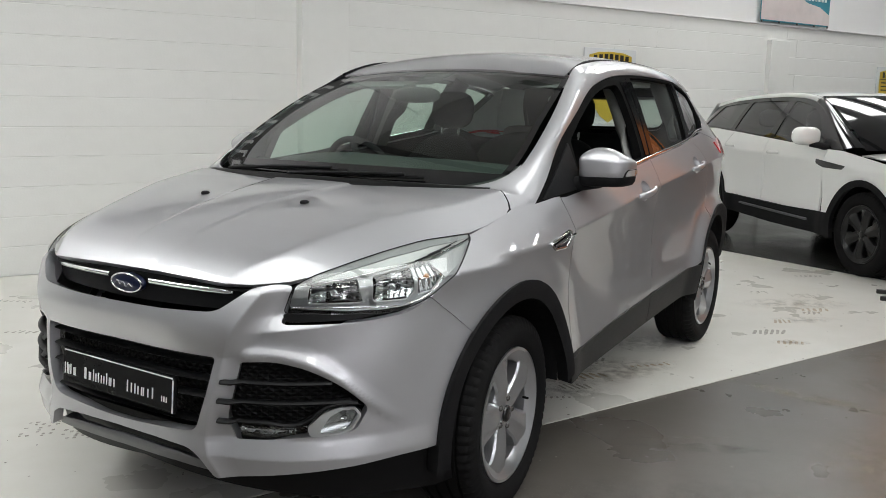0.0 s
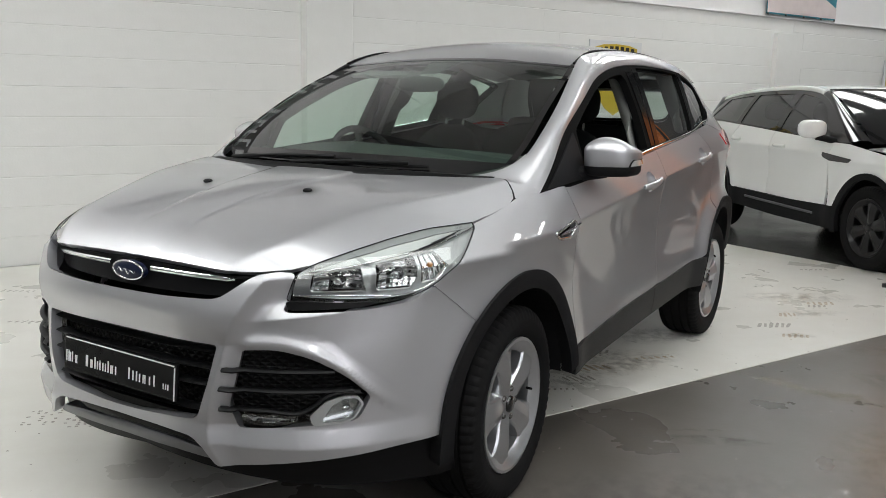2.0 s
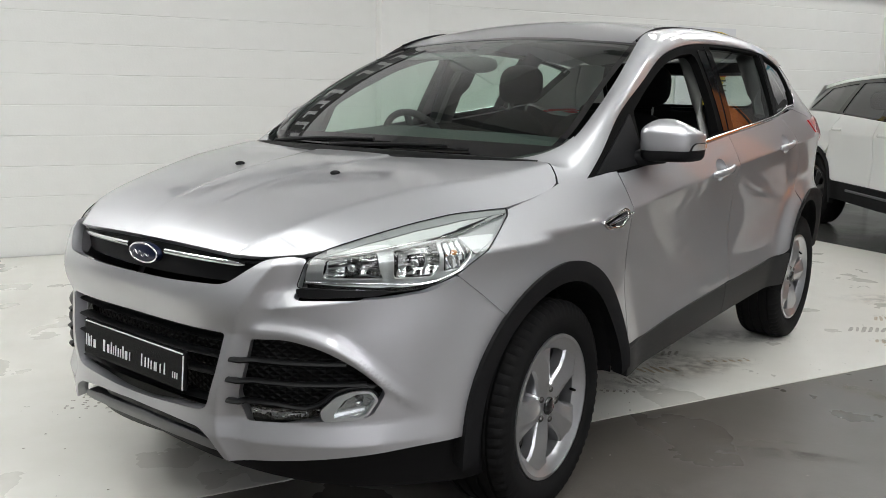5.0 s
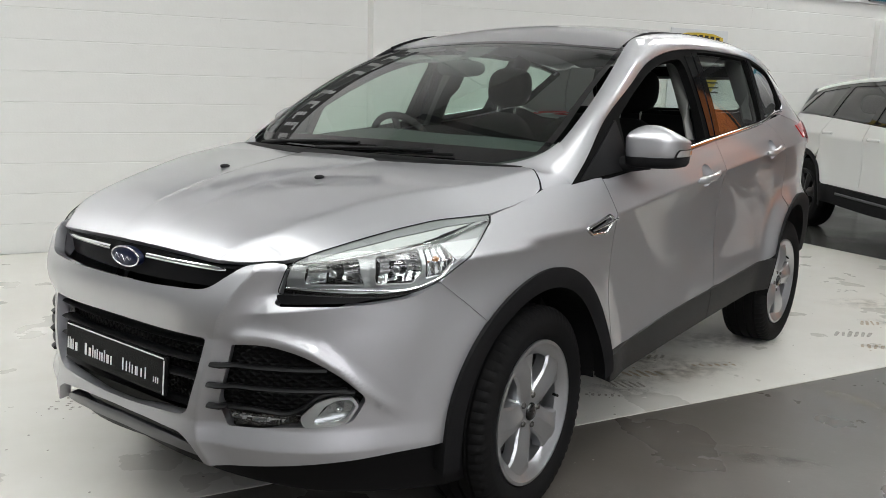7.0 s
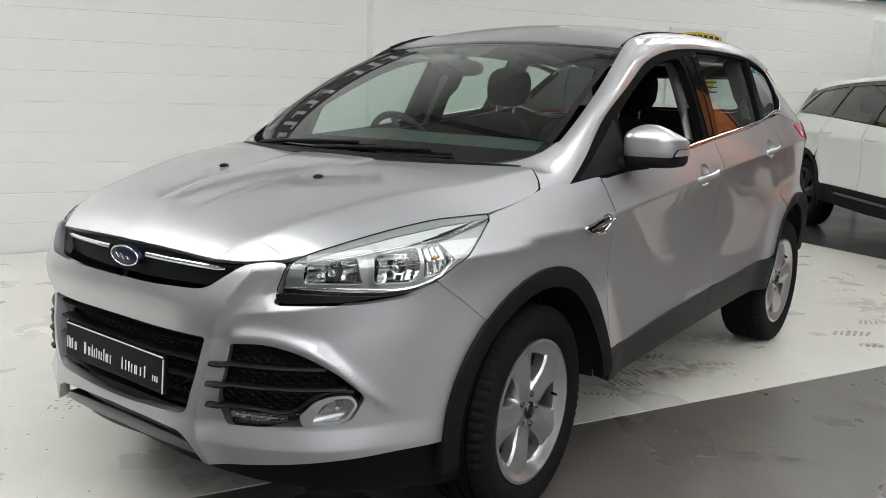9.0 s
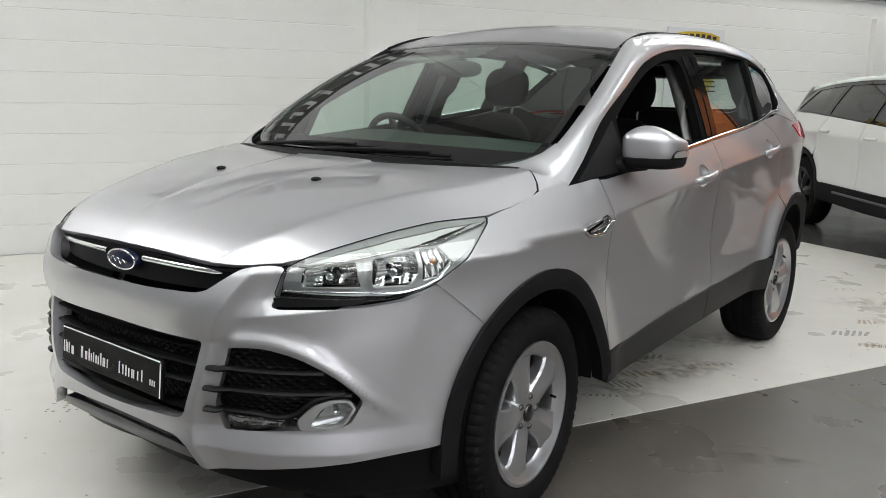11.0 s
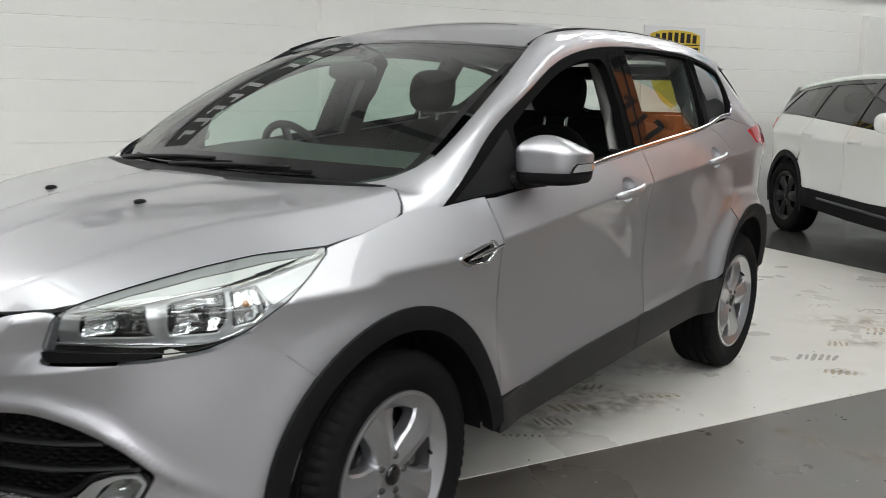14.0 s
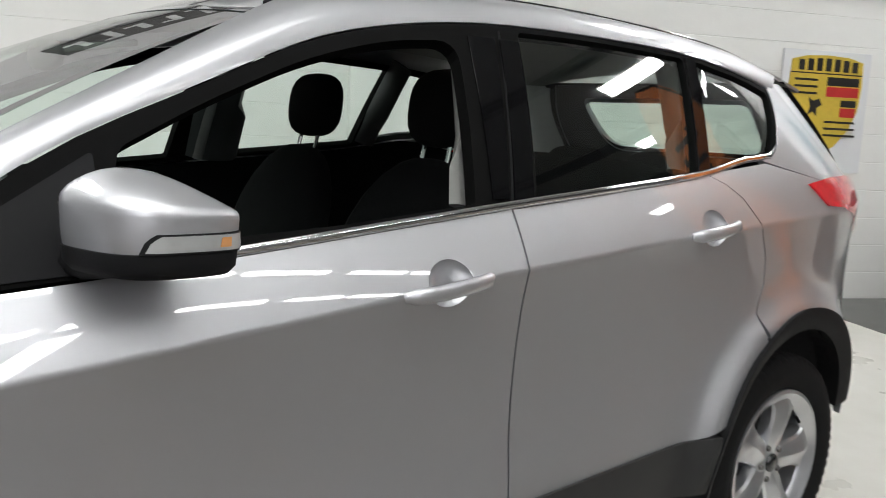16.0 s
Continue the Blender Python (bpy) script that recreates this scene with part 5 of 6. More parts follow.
        sheet("pillar_cover", [(.508, bz(.505) + .014), (.456, bz(.456) + .014), (.383, up_line(.383) - .016), (.428, up_line(.428) - .016)], upper, PILLARBLACK, fr, "gloss black pillar cover", lip=.004, step=.04, lift=.0035, mirror=k)
        sail = rounded([(2.38, bz(2.38) + .012), (2.04, up_line(2.04) - .03), (2.04, bz(2.04) + .006)], .012)
        sheet("mirror_sail", sail, upper, PLASTIC, fr, "black mirror sail", lip=.01, lift=.004, mirror=k)
        for xg in (1.190,):
            part("pillar_gap", tube([tuple(upper(np.array(xg - .09 * t), np.array(bz(xg) + (up_line(xg) - bz(xg)) * t)) * np.array([1, sg, 1]) - np.array([0, sg * .0015, 0])) for t in np.linspace(.02, .98, 8)], .0025, 6), PLASTIC, fr)
        belt_line = [tuple(upper(np.array(x), np.array(bz(x) + .006)) * np.array([1, sg, 1]) + np.array([0, sg * .004, 0])) for x in np.linspace(2.05, .20, 30)]
        kink = [tuple(upper(np.array(x), np.array(z)) * np.array([1, sg, 1]) + np.array([0, sg * .004, 0])) for x, z in ((.13, 1.312), (.07, 1.345), (.02, 1.40))]
        part("belt_strip", tube(belt_line + kink, [.009] * 31 + [.007, .003], 8, flat=.6), CHROME, fr, "chrome strip under the windows", smooth=60)
        dp = smooth_line([(.18, 1.300), (.10, 1.317), (.03, 1.378), (-.05, 1.473), (-.078, 1.524)], 4) + [(-.17, 1.545), (-.20, 1.50), (-.28, 1.39), (-.36, 1.30), (-.43, 1.240), (-.38, 1.246), (-.205, 1.232)]
        sheet("rear_pillar", dp, upper, SILVER, car, "silver rear pillar", step=.025, lip=.015, mirror=k)
        part("roof_strip", tube([(a[0], sg * (a[1] - .008), a[2] + .000) for a in smooth_line(A[4:], 4)], .0055, 8), PLASTIC, car, "black roof channel strip", smooth=60)

    ro = [(1.685, 0), (1.683, .22), (1.677, .45), (1.667, .616), (1.5, .608), (1.2, .600), (.8, .596), (.4, .592), (.05, .585), (-.27, .572), (-.52, .545), (-.57, .3), (-.58, 0)]
    roof = sheet("roof", ro + [(a, -b) for a, b in ro[::-1][1:-1]], roof_top, SILVER, car, "silver roof", step=.04, lip=.01)
    grid_surface("headliner", lambda a, b: roof_top(1.655 - 1.985 * a, -.625 + 1.25 * b) - np.array([0, 0, .030]), 20, 20, LINER, car, "pale grey headliner", centre=(1, 0, 3))
    ws = sheet("windscreen", rounded([(-.80, .0), (.80, .0), (.95, .05), (1, .16), (1, 1), (-1, 1), (-1, .16), (-.95, .05)], [.05, .05, .04, .05, .05, .05, .05, .04]), screen, SCREEN, car, "green tinted windscreen", lip=0, step=.05)
    for nm, poly in (("screen_border", [(-.82, .003), (.82, .003), (.95, .055), (.99, .09), (-.99, .09), (-.95, .055)]), ("screen_border", [(-1, .966), (1, .966), (1, 1), (-1, 1)]), ("screen_border", [(-1, .09), (-.965, .09), (-.965, .955), (-1, .955)]), ("screen_border", [(.965, .09), (1, .09), (1, .955), (.965, .955)])):
        sheet(nm, poly, screen, GLOSSBLACK, ws, "black printed glass edge", lip=0, step=.03, lift=.0015)
    sheet("sensor_panel", [(-.13, .96), (.13, .96), (.07, .80), (-.07, .80)], screen, GLOSSBLACK, ws, "black sensor panel", lip=0, step=.05, lift=-.006)
    part("cowl", tube([tuple(screen(np.array(u), np.array(-.015)) + np.array([.03, 0, -.03])) for u in np.linspace(-1, 1, 25)], .05, 10), GRILLE, car, "black scuttle under the windscreen", smooth=60)

    # wipers
    for pts in ([(-.80, -.02), (-.40, .015), (.05, .03)], [(-.22, -.02), (.20, .008), (.52, .018)]):
        q = [tuple(screen(np.array(u), np.array(v)) + np.array([.012, 0, .022])) for u, v in smooth_line(pts, 6)]
        arm = part("wiper", tube(q, [.011] * 4 + [.007] * 9, 8), GRILLE, car, "black wiper", smooth=60)
        part("wiper_blade", tube([tuple(screen(np.array(u + .10), np.array(v + .006)) + np.array([.008, 0, .010])) for u, v in smooth_line([(pts[0][0] - .02, .02), pts[1], pts[2]], 6)], .006, 6), RUBBER, arm)

    # door mirrors: a domed cap over an upright face, with an indicator strip and a black lower shell
    def plan(a, k=1.0, grow=0.0):
        c, s = math.cos(a), math.sin(a)
        q = (abs(c)**3.2 + abs(s)**3.2)**(-1 / 3.2)
        x, y = q * c * (.100 * k + grow), q * s * (.096 * k + grow)
        return max(x, -.082 * k - grow) - .030 * y / .096, y

    def shell(rings, sg, n=48):
        bm, rows = bmesh.new(), []
        for k, zf in rings:
            row = []
            for j in range(n):
                x, y = plan(2 * math.pi * j / n, k)
                row.append(bm.verts.new((2.008 + x, sg * (.966 + y), zf(x, y))))
            rows.append(row)
        for A, B in zip(rows, rows[1:]):
            for j in range(n):
                bm.faces.new((A[j], A[(j + 1) % n], B[(j + 1) % n], B[j]))
        bm.faces.new(rows[-1])
        bm.faces.new(rows[0])
        return bm

    for sg in (1, -1):
        crest = lambda x, y: 1.226 + .05 * x - .03 * y
        dome = lambda h: (lambda x, y: crest(x, y) + h * (.046 + .16 * (x + .01) - .10 * max(y, 0)))
        rings = [(.94, lambda x, y: 1.160), (.975, lambda x, y: 1.166), (.99, lambda x, y: 1.186), (1.0, lambda x, y: crest(x, y) - .010), (.995, lambda x, y: crest(x, y) - .003), (.97, dome(.09))]
        rings += [(k, dome(1 - k**2.2 * .92)) for k in (.9, .8, .68, .54, .4, .26, .12)]
        mir = part("door_mirror", shell(rings, sg), SILVER, car, "silver door mirror with a black lower shell", smooth=42)
        low = [(.72, lambda x, y: 1.124), (.88, lambda x, y: 1.128), (.965, lambda x, y: 1.140), (.985, lambda x, y: 1.163), (.93, lambda x, y: 1.166)]
        part("mirror_base", shell(low, sg), PLASTIC, mir, "black lower shell", smooth=42)
        part("mirror_arm", tube([(2.07, sg * .83, 1.128), (2.06, sg * .90, 1.134), (2.04, sg * .95, 1.145)], [.035, .028, .03], 10, flat=1.4), PLASTIC, mir, smooth=70)

        def strip(a0, a1, z0, z1, grow, n=26):
            bm, rows = bmesh.new(), []
            for j in range(n + 1):
                t = j / n
                x, y = plan(radians(a0 + (a1 - a0) * t), 1.0, grow)
                xi, yi = plan(radians(a0 + (a1 - a0) * t), .95)
                k = min(1, (t * 9)**.5)
                zt = z0 + (z1 - z0) * k
                rows.append([bm.verts.new((2.008 + xi, sg * (.966 + yi), z0)), bm.verts.new((2.008 + x, sg * (.966 + y), z0)), bm.verts.new((2.008 + x, sg * (.966 + y), zt)), bm.verts.new((2.008 + xi, sg * (.966 + yi), zt + .001))])
            for A, B in zip(rows, rows[1:]):
                for j in range(3):
                    bm.faces.new((A[j], A[j + 1], B[j + 1], B[j]))
            return bm
        part("mirror_gap", strip(50, 146, 1.164, 1.1925, .0006), PLASTIC, mir, smooth=50)
        ind = part("mirror_indicator", strip(54, 146, 1.167, 1.190, .0018), INDICATOR, mir, "clear ribbed indicator strip", smooth=50)
        part("indicator_bulb", strip(110, 120, 1.172, 1.186, .0024, 6), AMBER, ind, "amber bulb behind the strip", smooth=50)
        part("mirror_glass", blob(1.924, sg * .968, 1.200, .004, .074, .036, 3.2, 20), CHROME, mir, "mirror glass", smooth=70)

    # rear end: tailgate with its glass
    zs = [.32, .6, .9, 1.1, 1.2, 1.3, 1.45, 1.56]
    xr, yr = cs(zs, [-.80, -.84, -.84, -.80, -.70, -.60, -.46, -.38]), cs(zs, [.50, .54, .55, .57, .62, .62, .58, .52])
    back = lambda y, z: np.stack([xr(z) - .06 * (1 - (np.asarray(y) / yr(z))**2), np.asarray(y, float), np.asarray(z, float)], -1)
    zz = np.linspace(.32, 1.56, 24)
    gate = [(float(yr(z)), float(z)) for z in zz] + [(-float(yr(z)), float(z)) for z in zz[::-1]]
    hole = rounded([(-.40, 1.295), (-.415, 1.50), (.415, 1.50), (.40, 1.295)], [.09, .05, .05, .09])
    tg = sheet("tailgate", gate, back, SILVER, car, "silver tailgate", holes=[hole], step=.05, lip=.03)
    for k in (0, 1):
        zc = cs([1.0, 1.2, 1.24, 1.30, 1.39, 1.50, 1.545], [-.60, -.50, -.43, -.36, -.28, -.20, -.17])

        def corner(a, b):
            z = 1.545 - .545 * a
            p0 = np.where((z > 1.238)[:, None], upper(zc(z), np.maximum(z, 1.238)), flank(zc(z), np.minimum(z, 1.238)))
            p1 = np.stack([xr(z), yr(z) + 0 * z, z], -1)
            k = b[:, None]
            return p0 * (1 - k) + p1 * k + 4 * k * (1 - k) * np.array([-.01, .022, 0]) + (1 - k) * np.array([0, -.004, 0])
        grid_surface("rear_corner", corner, 24, 8, SILVER, car, "silver rear corner", mirror=k, thick=.01)
    sheet("tailgate_trim", [(y + (.07 if y > 0 else -.07) * (z > 1.15), z) for y, z in gate], lambda y, z: back(y, z) + np.array([.034, 0, 0]), DARKIN, tg, "dark inner trim", holes=[hole], step=.06, lip=0)
    sheet("tailgate_glass", hole, back, SIDEGLASS, tg, "green tinted glass", step=.06, lip=0, lift=-.008)
    part("underbody", box(1.35, 0, .28, 3.9, 1.1, .10, .02), PLASTIC, car, "black underbody")

    # cabin
    part("cabin_floor", box(1.0, 0, .42, 2.9, 1.5, .06), DARKIN, car, "dark cabin floor")
    part("bulkhead", box(2.40, 0, .70, .06, 1.5, .60), DARKIN, car, "dark bulkhead")
    grid_surface("dashboard", lambda a, b: np.stack([2.50 - .62 * a - .05 * (2 * b - 1)**2, (2 * b - 1) * .74, 1.112 + .085 * np.clip(a / .74, 0, 1)**1.2 - .26 * np.clip((a - .74) / .26, 0, 1)**1.5 - .035 * np.abs(2 * b - 1)**3 + .012 * np.exp(-((2 * b - 1 + .45) / .25)**2) * np.clip(a * 2 - .6, 0, 1)], -1), 24, 30, DASH, car, "dark grey dashboard", centre=(2.2, 0, 0))
    for sg in (1, -1):
        card = [(2.22, 1.07), (2.22, .45), (-.45, .45), (-.52, 1.10), (-.36, 1.19), (-.10, 1.215), (.17, 1.27)] + [(x, bz(x) - .015) for x in np.linspace(.3, 2.1, 7)]
        sheet("door_card", card, lambda x, z: flank(x, z) - np.array([0, .075, 0]), DARKIN, car, "dark door trim", lip=0, step=.06, mirror=0 if sg > 0 else 1)
        for x0, x1, w in ((1.262, 1.162, .036), (.48, .40, .05)) if sg > 0 else ((1.14, 1.125, .10), (1.205, 1.165, .020), (.48, .40, .05)):
            part("inner_pillar", tube([tuple(upper(np.array(x0 + (x1 - x0) * t), np.array(bz(x0) + (up_line(x0) - bz(x0)) * t)) * np.array([1, sg, 1]) - np.array([0, sg * (.115 if w < .03 else .085), 0])) for t in np.linspace(0, .97, 6)], w, 8, flat=.4), LINER if w < .03 or (sg > 0 and x0 > 1) else DASH, car, "pale seat belt strip" if w < .03 else "dark grey pillar trim", smooth=60)
    for y in (.37, -.385):
        seat_base = part("front_seat", blob(1.43, y, .70, .27, .26, .09, 3.2, 24), DARKIN, car, "dark cloth front seat", smooth=70)
        bm = blob(0, 0, 0, .075, .275, .32, 3.0, 26)
        for v in bm.verts:
            v.co.y *= 1 - .28 * max(0, (v.co.z + .05) / .33)**2
            v.co.x += .03 * (v.co.y / .275)**2
        bmesh.ops.transform(bm, matrix=Matrix.Translation((1.07 if y < 0 else 1.10, y, .955)) @ Matrix.Rotation(radians(-16), 4, "Y"), verts=bm.verts)
        part("backrest", bm, DARKIN, seat_base, smooth=70)
        part("headrest", blob(.945 if y < 0 else .985, y, 1.400, .058, .130, .106, 2.9, 24, shear=-.1), DARKIN, seat_base, smooth=70)
        for dy in (.055, -.055):
            part("headrest_post", tube([(.985 if y < 0 else 1.02, y + dy, 1.22), (.955 if y < 0 else .995, y + dy, 1.34)], .007, 8), CHROME, seat_base)
    bench = part("rear_seat", blob(.50, 0, .72, .26, .66, .10, 3.6, 26), DARKIN, car, "dark cloth rear bench", smooth=70)
    bm = blob(0, 0, 0, .08, .66, .30, 3.6, 26)
    bmesh.ops.transform(bm, matrix=Matrix.Translation((.18, 0, .98)) @ Matrix.Rotation(radians(-20), 4, "Y"), verts=bm.verts)
    part("backrest", bm, DARKIN, bench, smooth=70)
    for y in (.38, 0, -.38):
        part("headrest", blob(.04, y, 1.24, .05, .13, .06, 2.9, 22), DARKIN, bench, smooth=70)
    wheel_m = Matrix.Translation((1.90, -.335, 1.095)) @ Matrix.Rotation(radians(-65), 4, "Y")
    ring = [tuple(wheel_m @ Vector((.185 * math.cos(a), .185 * math.sin(a), 0))) for a in np.linspace(0, 2 * math.pi, 40, endpoint=False)]
    sw = part("steering_wheel", tube(ring, .016, 10, closed=True), DARKIN, car, "black steering wheel", smooth=70)
    hubp = blob(0, 0, 0, .075, .085, .03, 2.6, 16)
    bmesh.ops.transform(hubp, matrix=wheel_m, verts=hubp.verts)
    part("steering_boss", hubp, DASH, sw, smooth=70)
    for a in (0, 90, 180):
        part("steering_spoke", tube([tuple(wheel_m @ Vector((r * -math.sin(radians(a - 90)), r * math.cos(radians(a - 90)), 0))) for r in (.05, .175)], .016, 8), DASH, sw)
    part("interior_mirror", blob(1.90, -.02, 1.475, .022, .125, .036, 2.8, 20), DASH, car, "black interior mirror", smooth=70)
    for y in (-.36,):
        part("sun_visor", box(1.69, y, 1.525, .15, .34, .018, .008, m=Matrix.Rotation(radians(10), 4, "Y")), LINER, car, "pale sun visor", smooth=50)

    for x, t in ((WB, 0), (0, 40)):
        for y in (.780, -.780):
            car_wheel(car, x - (.007 if x > 1 else 0), y * 1.004, .353, .238, .238, ALLOY, 5, t, GLOSSBLACK, 3.0 if x > 1 else 0.0)
    return car


silver_car()


# ---- the white car beside the bay ----
def white_car():
    car = new("car")
    tagged(car, "white compact SUV with black roof pillars and black alloy wheels", "car")
    wb, sill = 2.66, .30
    cz = cs([-.8, 0, 1.3, 2.2, 3.3], [1.03, 1.02, .985, .95, .90])
    cy = cs([-.75, -.55, -.2, .4, 1.3, 2.2, 2.8, 3.2, 3.45], [.72, .84, .91, .945, .95, .945, .925, .84, .62])
    bl = cs([0, .06, .2, .38, .5, .7], [0, .008, .022, .020, .012, .03])
    bz = cs([-.7, 0, .8, 1.6, 2.3], [1.215, 1.205, 1.165, 1.115, 1.075])

    def sy(x, z):
        k = z - cz(x)
        y = cy(x) - np.where(k < 0, bl(np.clip(-k, 0, .7)), .38 * k + .5 * k * np.abs(k))
        for xa in (0, wb):
            y = y + .022 * np.exp(-((np.hypot(x - xa, z - .38) - .47) / .09)**2) * np.clip((1.0 - z) / .15, 0, 1)
        return y

    def up(x, z):
        x, z = np.asarray(x, float), np.asarray(z, float)
        b = bz(x)
        k = np.maximum(z - b, 0)
        return np.stack([x, sy(x, np.minimum(z, b)) - .42 * k - .35 * k**2 - .35 * np.maximum(.1 - x, 0) * k, z], -1)

    fa, ra = (.435, .47), (.445, .475)
    f_arch = ellipse(wb, .37, *fa, -5, 185, 30)
    r_arch = ellipse(0, .37, *ra, -5, 185, 30)
    gap_f, gap_b, gap_r = 2.10, 1.12, .35
    clad = lambda x: .50 + .015 * (1.3 - x)
    fender = [(gap_f, 1.08), (gap_f - .01, .80), (gap_f + .06, .44)] + [p for p in f_arch[::-1] if p[1] > .44] + [(3.15, .45), (3.40, .60), (3.38, .85), (3.10, .965), (2.7, 1.02), (2.3, 1.075)]
    front = [(gap_f - .006, 1.078), (gap_f - .016, .8), (gap_f - .01, clad(2.1))] + [(x, clad(x)) for x in (1.7, 1.4)] + [(gap_b + .004, clad(1.1)), (gap_b + .004, float(bz(gap_b)) - .004)] + [(x, float(bz(x)) - .004) for x in (1.4, 1.7, 2.0)]
    rear = [(gap_b - .004, float(bz(gap_b)) - .004), (gap_b - .004, clad(1.1)), (.8, clad(.8)), (.46, clad(.46))] + [p for p in r_arch if p[0] > .26 and p[1] > .52] + [(.30, .86), (gap_r - .05, 1.0), (gap_r + .05, float(bz(.4)) - .004), (.7, float(bz(.7)) - .004)]
    quarter = [(gap_r + .042, float(bz(.4)) - .004), (gap_r - .058, 1.0), (.292, .86)] + [p for p in r_arch if p[0] < .25 and p[1] > .42] + [(-.55, .42), (-.66, .5), (-.70, .9), (-.68, 1.15), (-.6, float(bz(-.6)) - .004), (0, float(bz(0)) - .004)]
    top = [(2.30, 1.085), (2.0, 1.275), (1.75, 1.425), (1.52, 1.518), (1.2, 1.556), (.7, 1.555), (.2, 1.525), (-.2, 1.485), (-.42, 1.45)]
    dlo = smooth_line(top, 3) + [(-.50, 1.38), (-.58, 1.25)] + [(x, float(bz(x)) + .002) for x in np.linspace(-.5, 2.2, 14)]
    tl = lambda x: float(np.interp(x, [p[0] for p in top[::-1]], [p[1] for p in top[::-1]]))
    g = lambda x: float(bz(x)) + .015
    wins = [rounded([(2.02, g(2.02)), (1.72, tl(1.72) - .045), (1.5, tl(1.5) - .035), (1.20, tl(1.2) - .03), (1.17, g(1.17))], [.02, .05, .1, .03, .02]),
            rounded([(1.08, g(1.08)), (1.09, tl(1.09) - .03), (.45, tl(.45) - .03), (.36, g(.36))], .02),
            rounded([(.28, g(.28)), (.37, tl(.37) - .03), (-.20, tl(-.2) - .03), (-.44, g(-.44) + .01)], .02)]
    body = lambda x, z: np.stack([np.asarray(x, float), sy(x, z), np.asarray(z, float)], -1)
    cl = lambda off: [[(x, float(cz(x)) + off) for x in np.linspace(-.7, 3.2, 60)]]
    for k, sg in ((0, 1), (1, -1)):
        for nm, poly, lab in (("fender", fender, "white front fender"), ("front_door", front, "white front door"), ("rear_door", rear, "white rear door"), ("quarter_panel", quarter, "white rear quarter")):
            sheet(nm, poly, body, WHITEPAINT, car, lab, step=.035, mirror=k, lip=.02)
        sheet("sill_cladding", [(2.25, .51), (1.3, .49), (.42, .51), (.44, .33), (1.3, .30), (2.22, .30)], body, PLASTIC, car, "black sill cladding", lift=.012, lip=.06, mirror=k, step=.05)
        part("sill_strip", tube([tuple(body(np.array(x), np.array(.425 + .02 * (1.3 - x))) * np.array([1, sg, 1]) + np.array([0, sg * .016, 0])) for x in np.linspace(1.95, .75, 8)], .012, 8), BEAM, car, "grey sill strip", smooth=60)
        for xa, (a, b) in ((wb, fa), (0, ra)):
            o, i = ellipse(xa, .37, a + .005, b + .005, -12, 192, 36), ellipse(xa, .37, a - .05, b - .05, -12, 192, 36)
            sheet("arch_trim", o + i[::-1], body, PLASTIC, car, "black wheel arch trim", step=.04, lift=.012, lip=.05, mirror=k)
            lin, rows = bmesh.new(), []
            for ang in np.linspace(4, 176, 24):
                x, z = xa + (a - .045) * math.cos(radians(ang)), .37 + (b - .045) * math.sin(radians(ang))
                rows.append((lin.verts.new((x, sg * .80, z)), lin.verts.new((x, sg * .52, z))))
            for A, B in zip(rows, rows[1:]):
                lin.faces.new((A[0], B[0], B[1], A[1]))
            lin.faces.new([r[1] for r in rows])
            part("arch_liner", lin, PLASTIC, car, "black wheel arch liner")
        fr = sheet("window_frame", dlo, up, GLOSSBLACK, car, "gloss black window surround", holes=wins, step=.04, lip=.03, mirror=k, lift=-.003)
        for w in wins:
            sheet("window", w, up, PRIVACY, fr, "dark tinted glass", lip=0, step=.06, lift=-.01, mirror=k)
        sheet("side_vent", rounded([(2.42, .945), (2.00, .985), (2.02, .945), (2.12, .915), (2.38, .912)], .012), body, GLOSSBLACK, car, "black fender vent", lift=.006, lip=.01, mirror=k)
        for x0, x1, z in ((1.40, 1.20, 1.005), (.55, .36, 1.035)):
            pts = [tuple(body(np.array(x0 + (x1 - x0) * t), np.array(z)) * np.array([1, sg, 1]) + np.array([0, sg * (.006 + .022 * math.sin(math.pi * t)**.5), 0])) for t in np.linspace(0, 1, 9)]
            part("door_handle", tube(pts, .015, 8, flat=.6), WHITEPAINT, car, "white pull handle", smooth=60)
        mir = part("door_mirror", blob(1.95, sg * 1.03, 1.195, .085, .125, .085, 3.2, 24), WHITEPAINT, car, "white door mirror", smooth=70)
        part("mirror_arm", tube([(2.06, sg * .86, 1.09), (2.02, sg * .93, 1.11), (1.97, sg * 1.0, 1.125)], [.035, .03, .03], 8, flat=1.5), PLASTIC, mir, smooth=70)
        part("mirror_glass", blob(1.866, sg * 1.03, 1.195, .006, .10, .065, 3.2, 16), CHROME, mir, smooth=70)
        # tail lamp corner
        sheet("tail_lamp", rounded([(-.58, 1.17), (-.70, 1.16), (-.70, 1.0), (-.62, 1.05)], .02), body, RED, car, "red tail lamp", lift=.006, mirror=k, lip=.02)
        # roof side
        A = [(2.38, .72, 1.105), (2.05, .70, 1.30), (1.78, .66, 1.46), (1.55, .63, 1.558), (1.2, .615, 1.602), (.7, .61, 1.602), (.2, .60, 1.572), (-.2, .585, 1.532), (-.45, .57, 1.495)]
        B = [tuple(up(np.array(x), np.array(z))) for x, z in top]
        tt = np.arange(9.0)
        ca, cb = [cs(tt, [p[i] for p in A]) for i in range(3)], [cs(tt, [p[i] for p in B]) for i in range(3)]

        def rail(a, b, ca=ca, cb=cb):
            t = a * 8
            return np.stack([f(t) for f in ca], -1) * (1 - b[..., None]) + np.stack([f(t) for f in cb], -1) * b[..., None] + (4 * b * (1 - b))[..., None] * np.array([0, .010, .012])

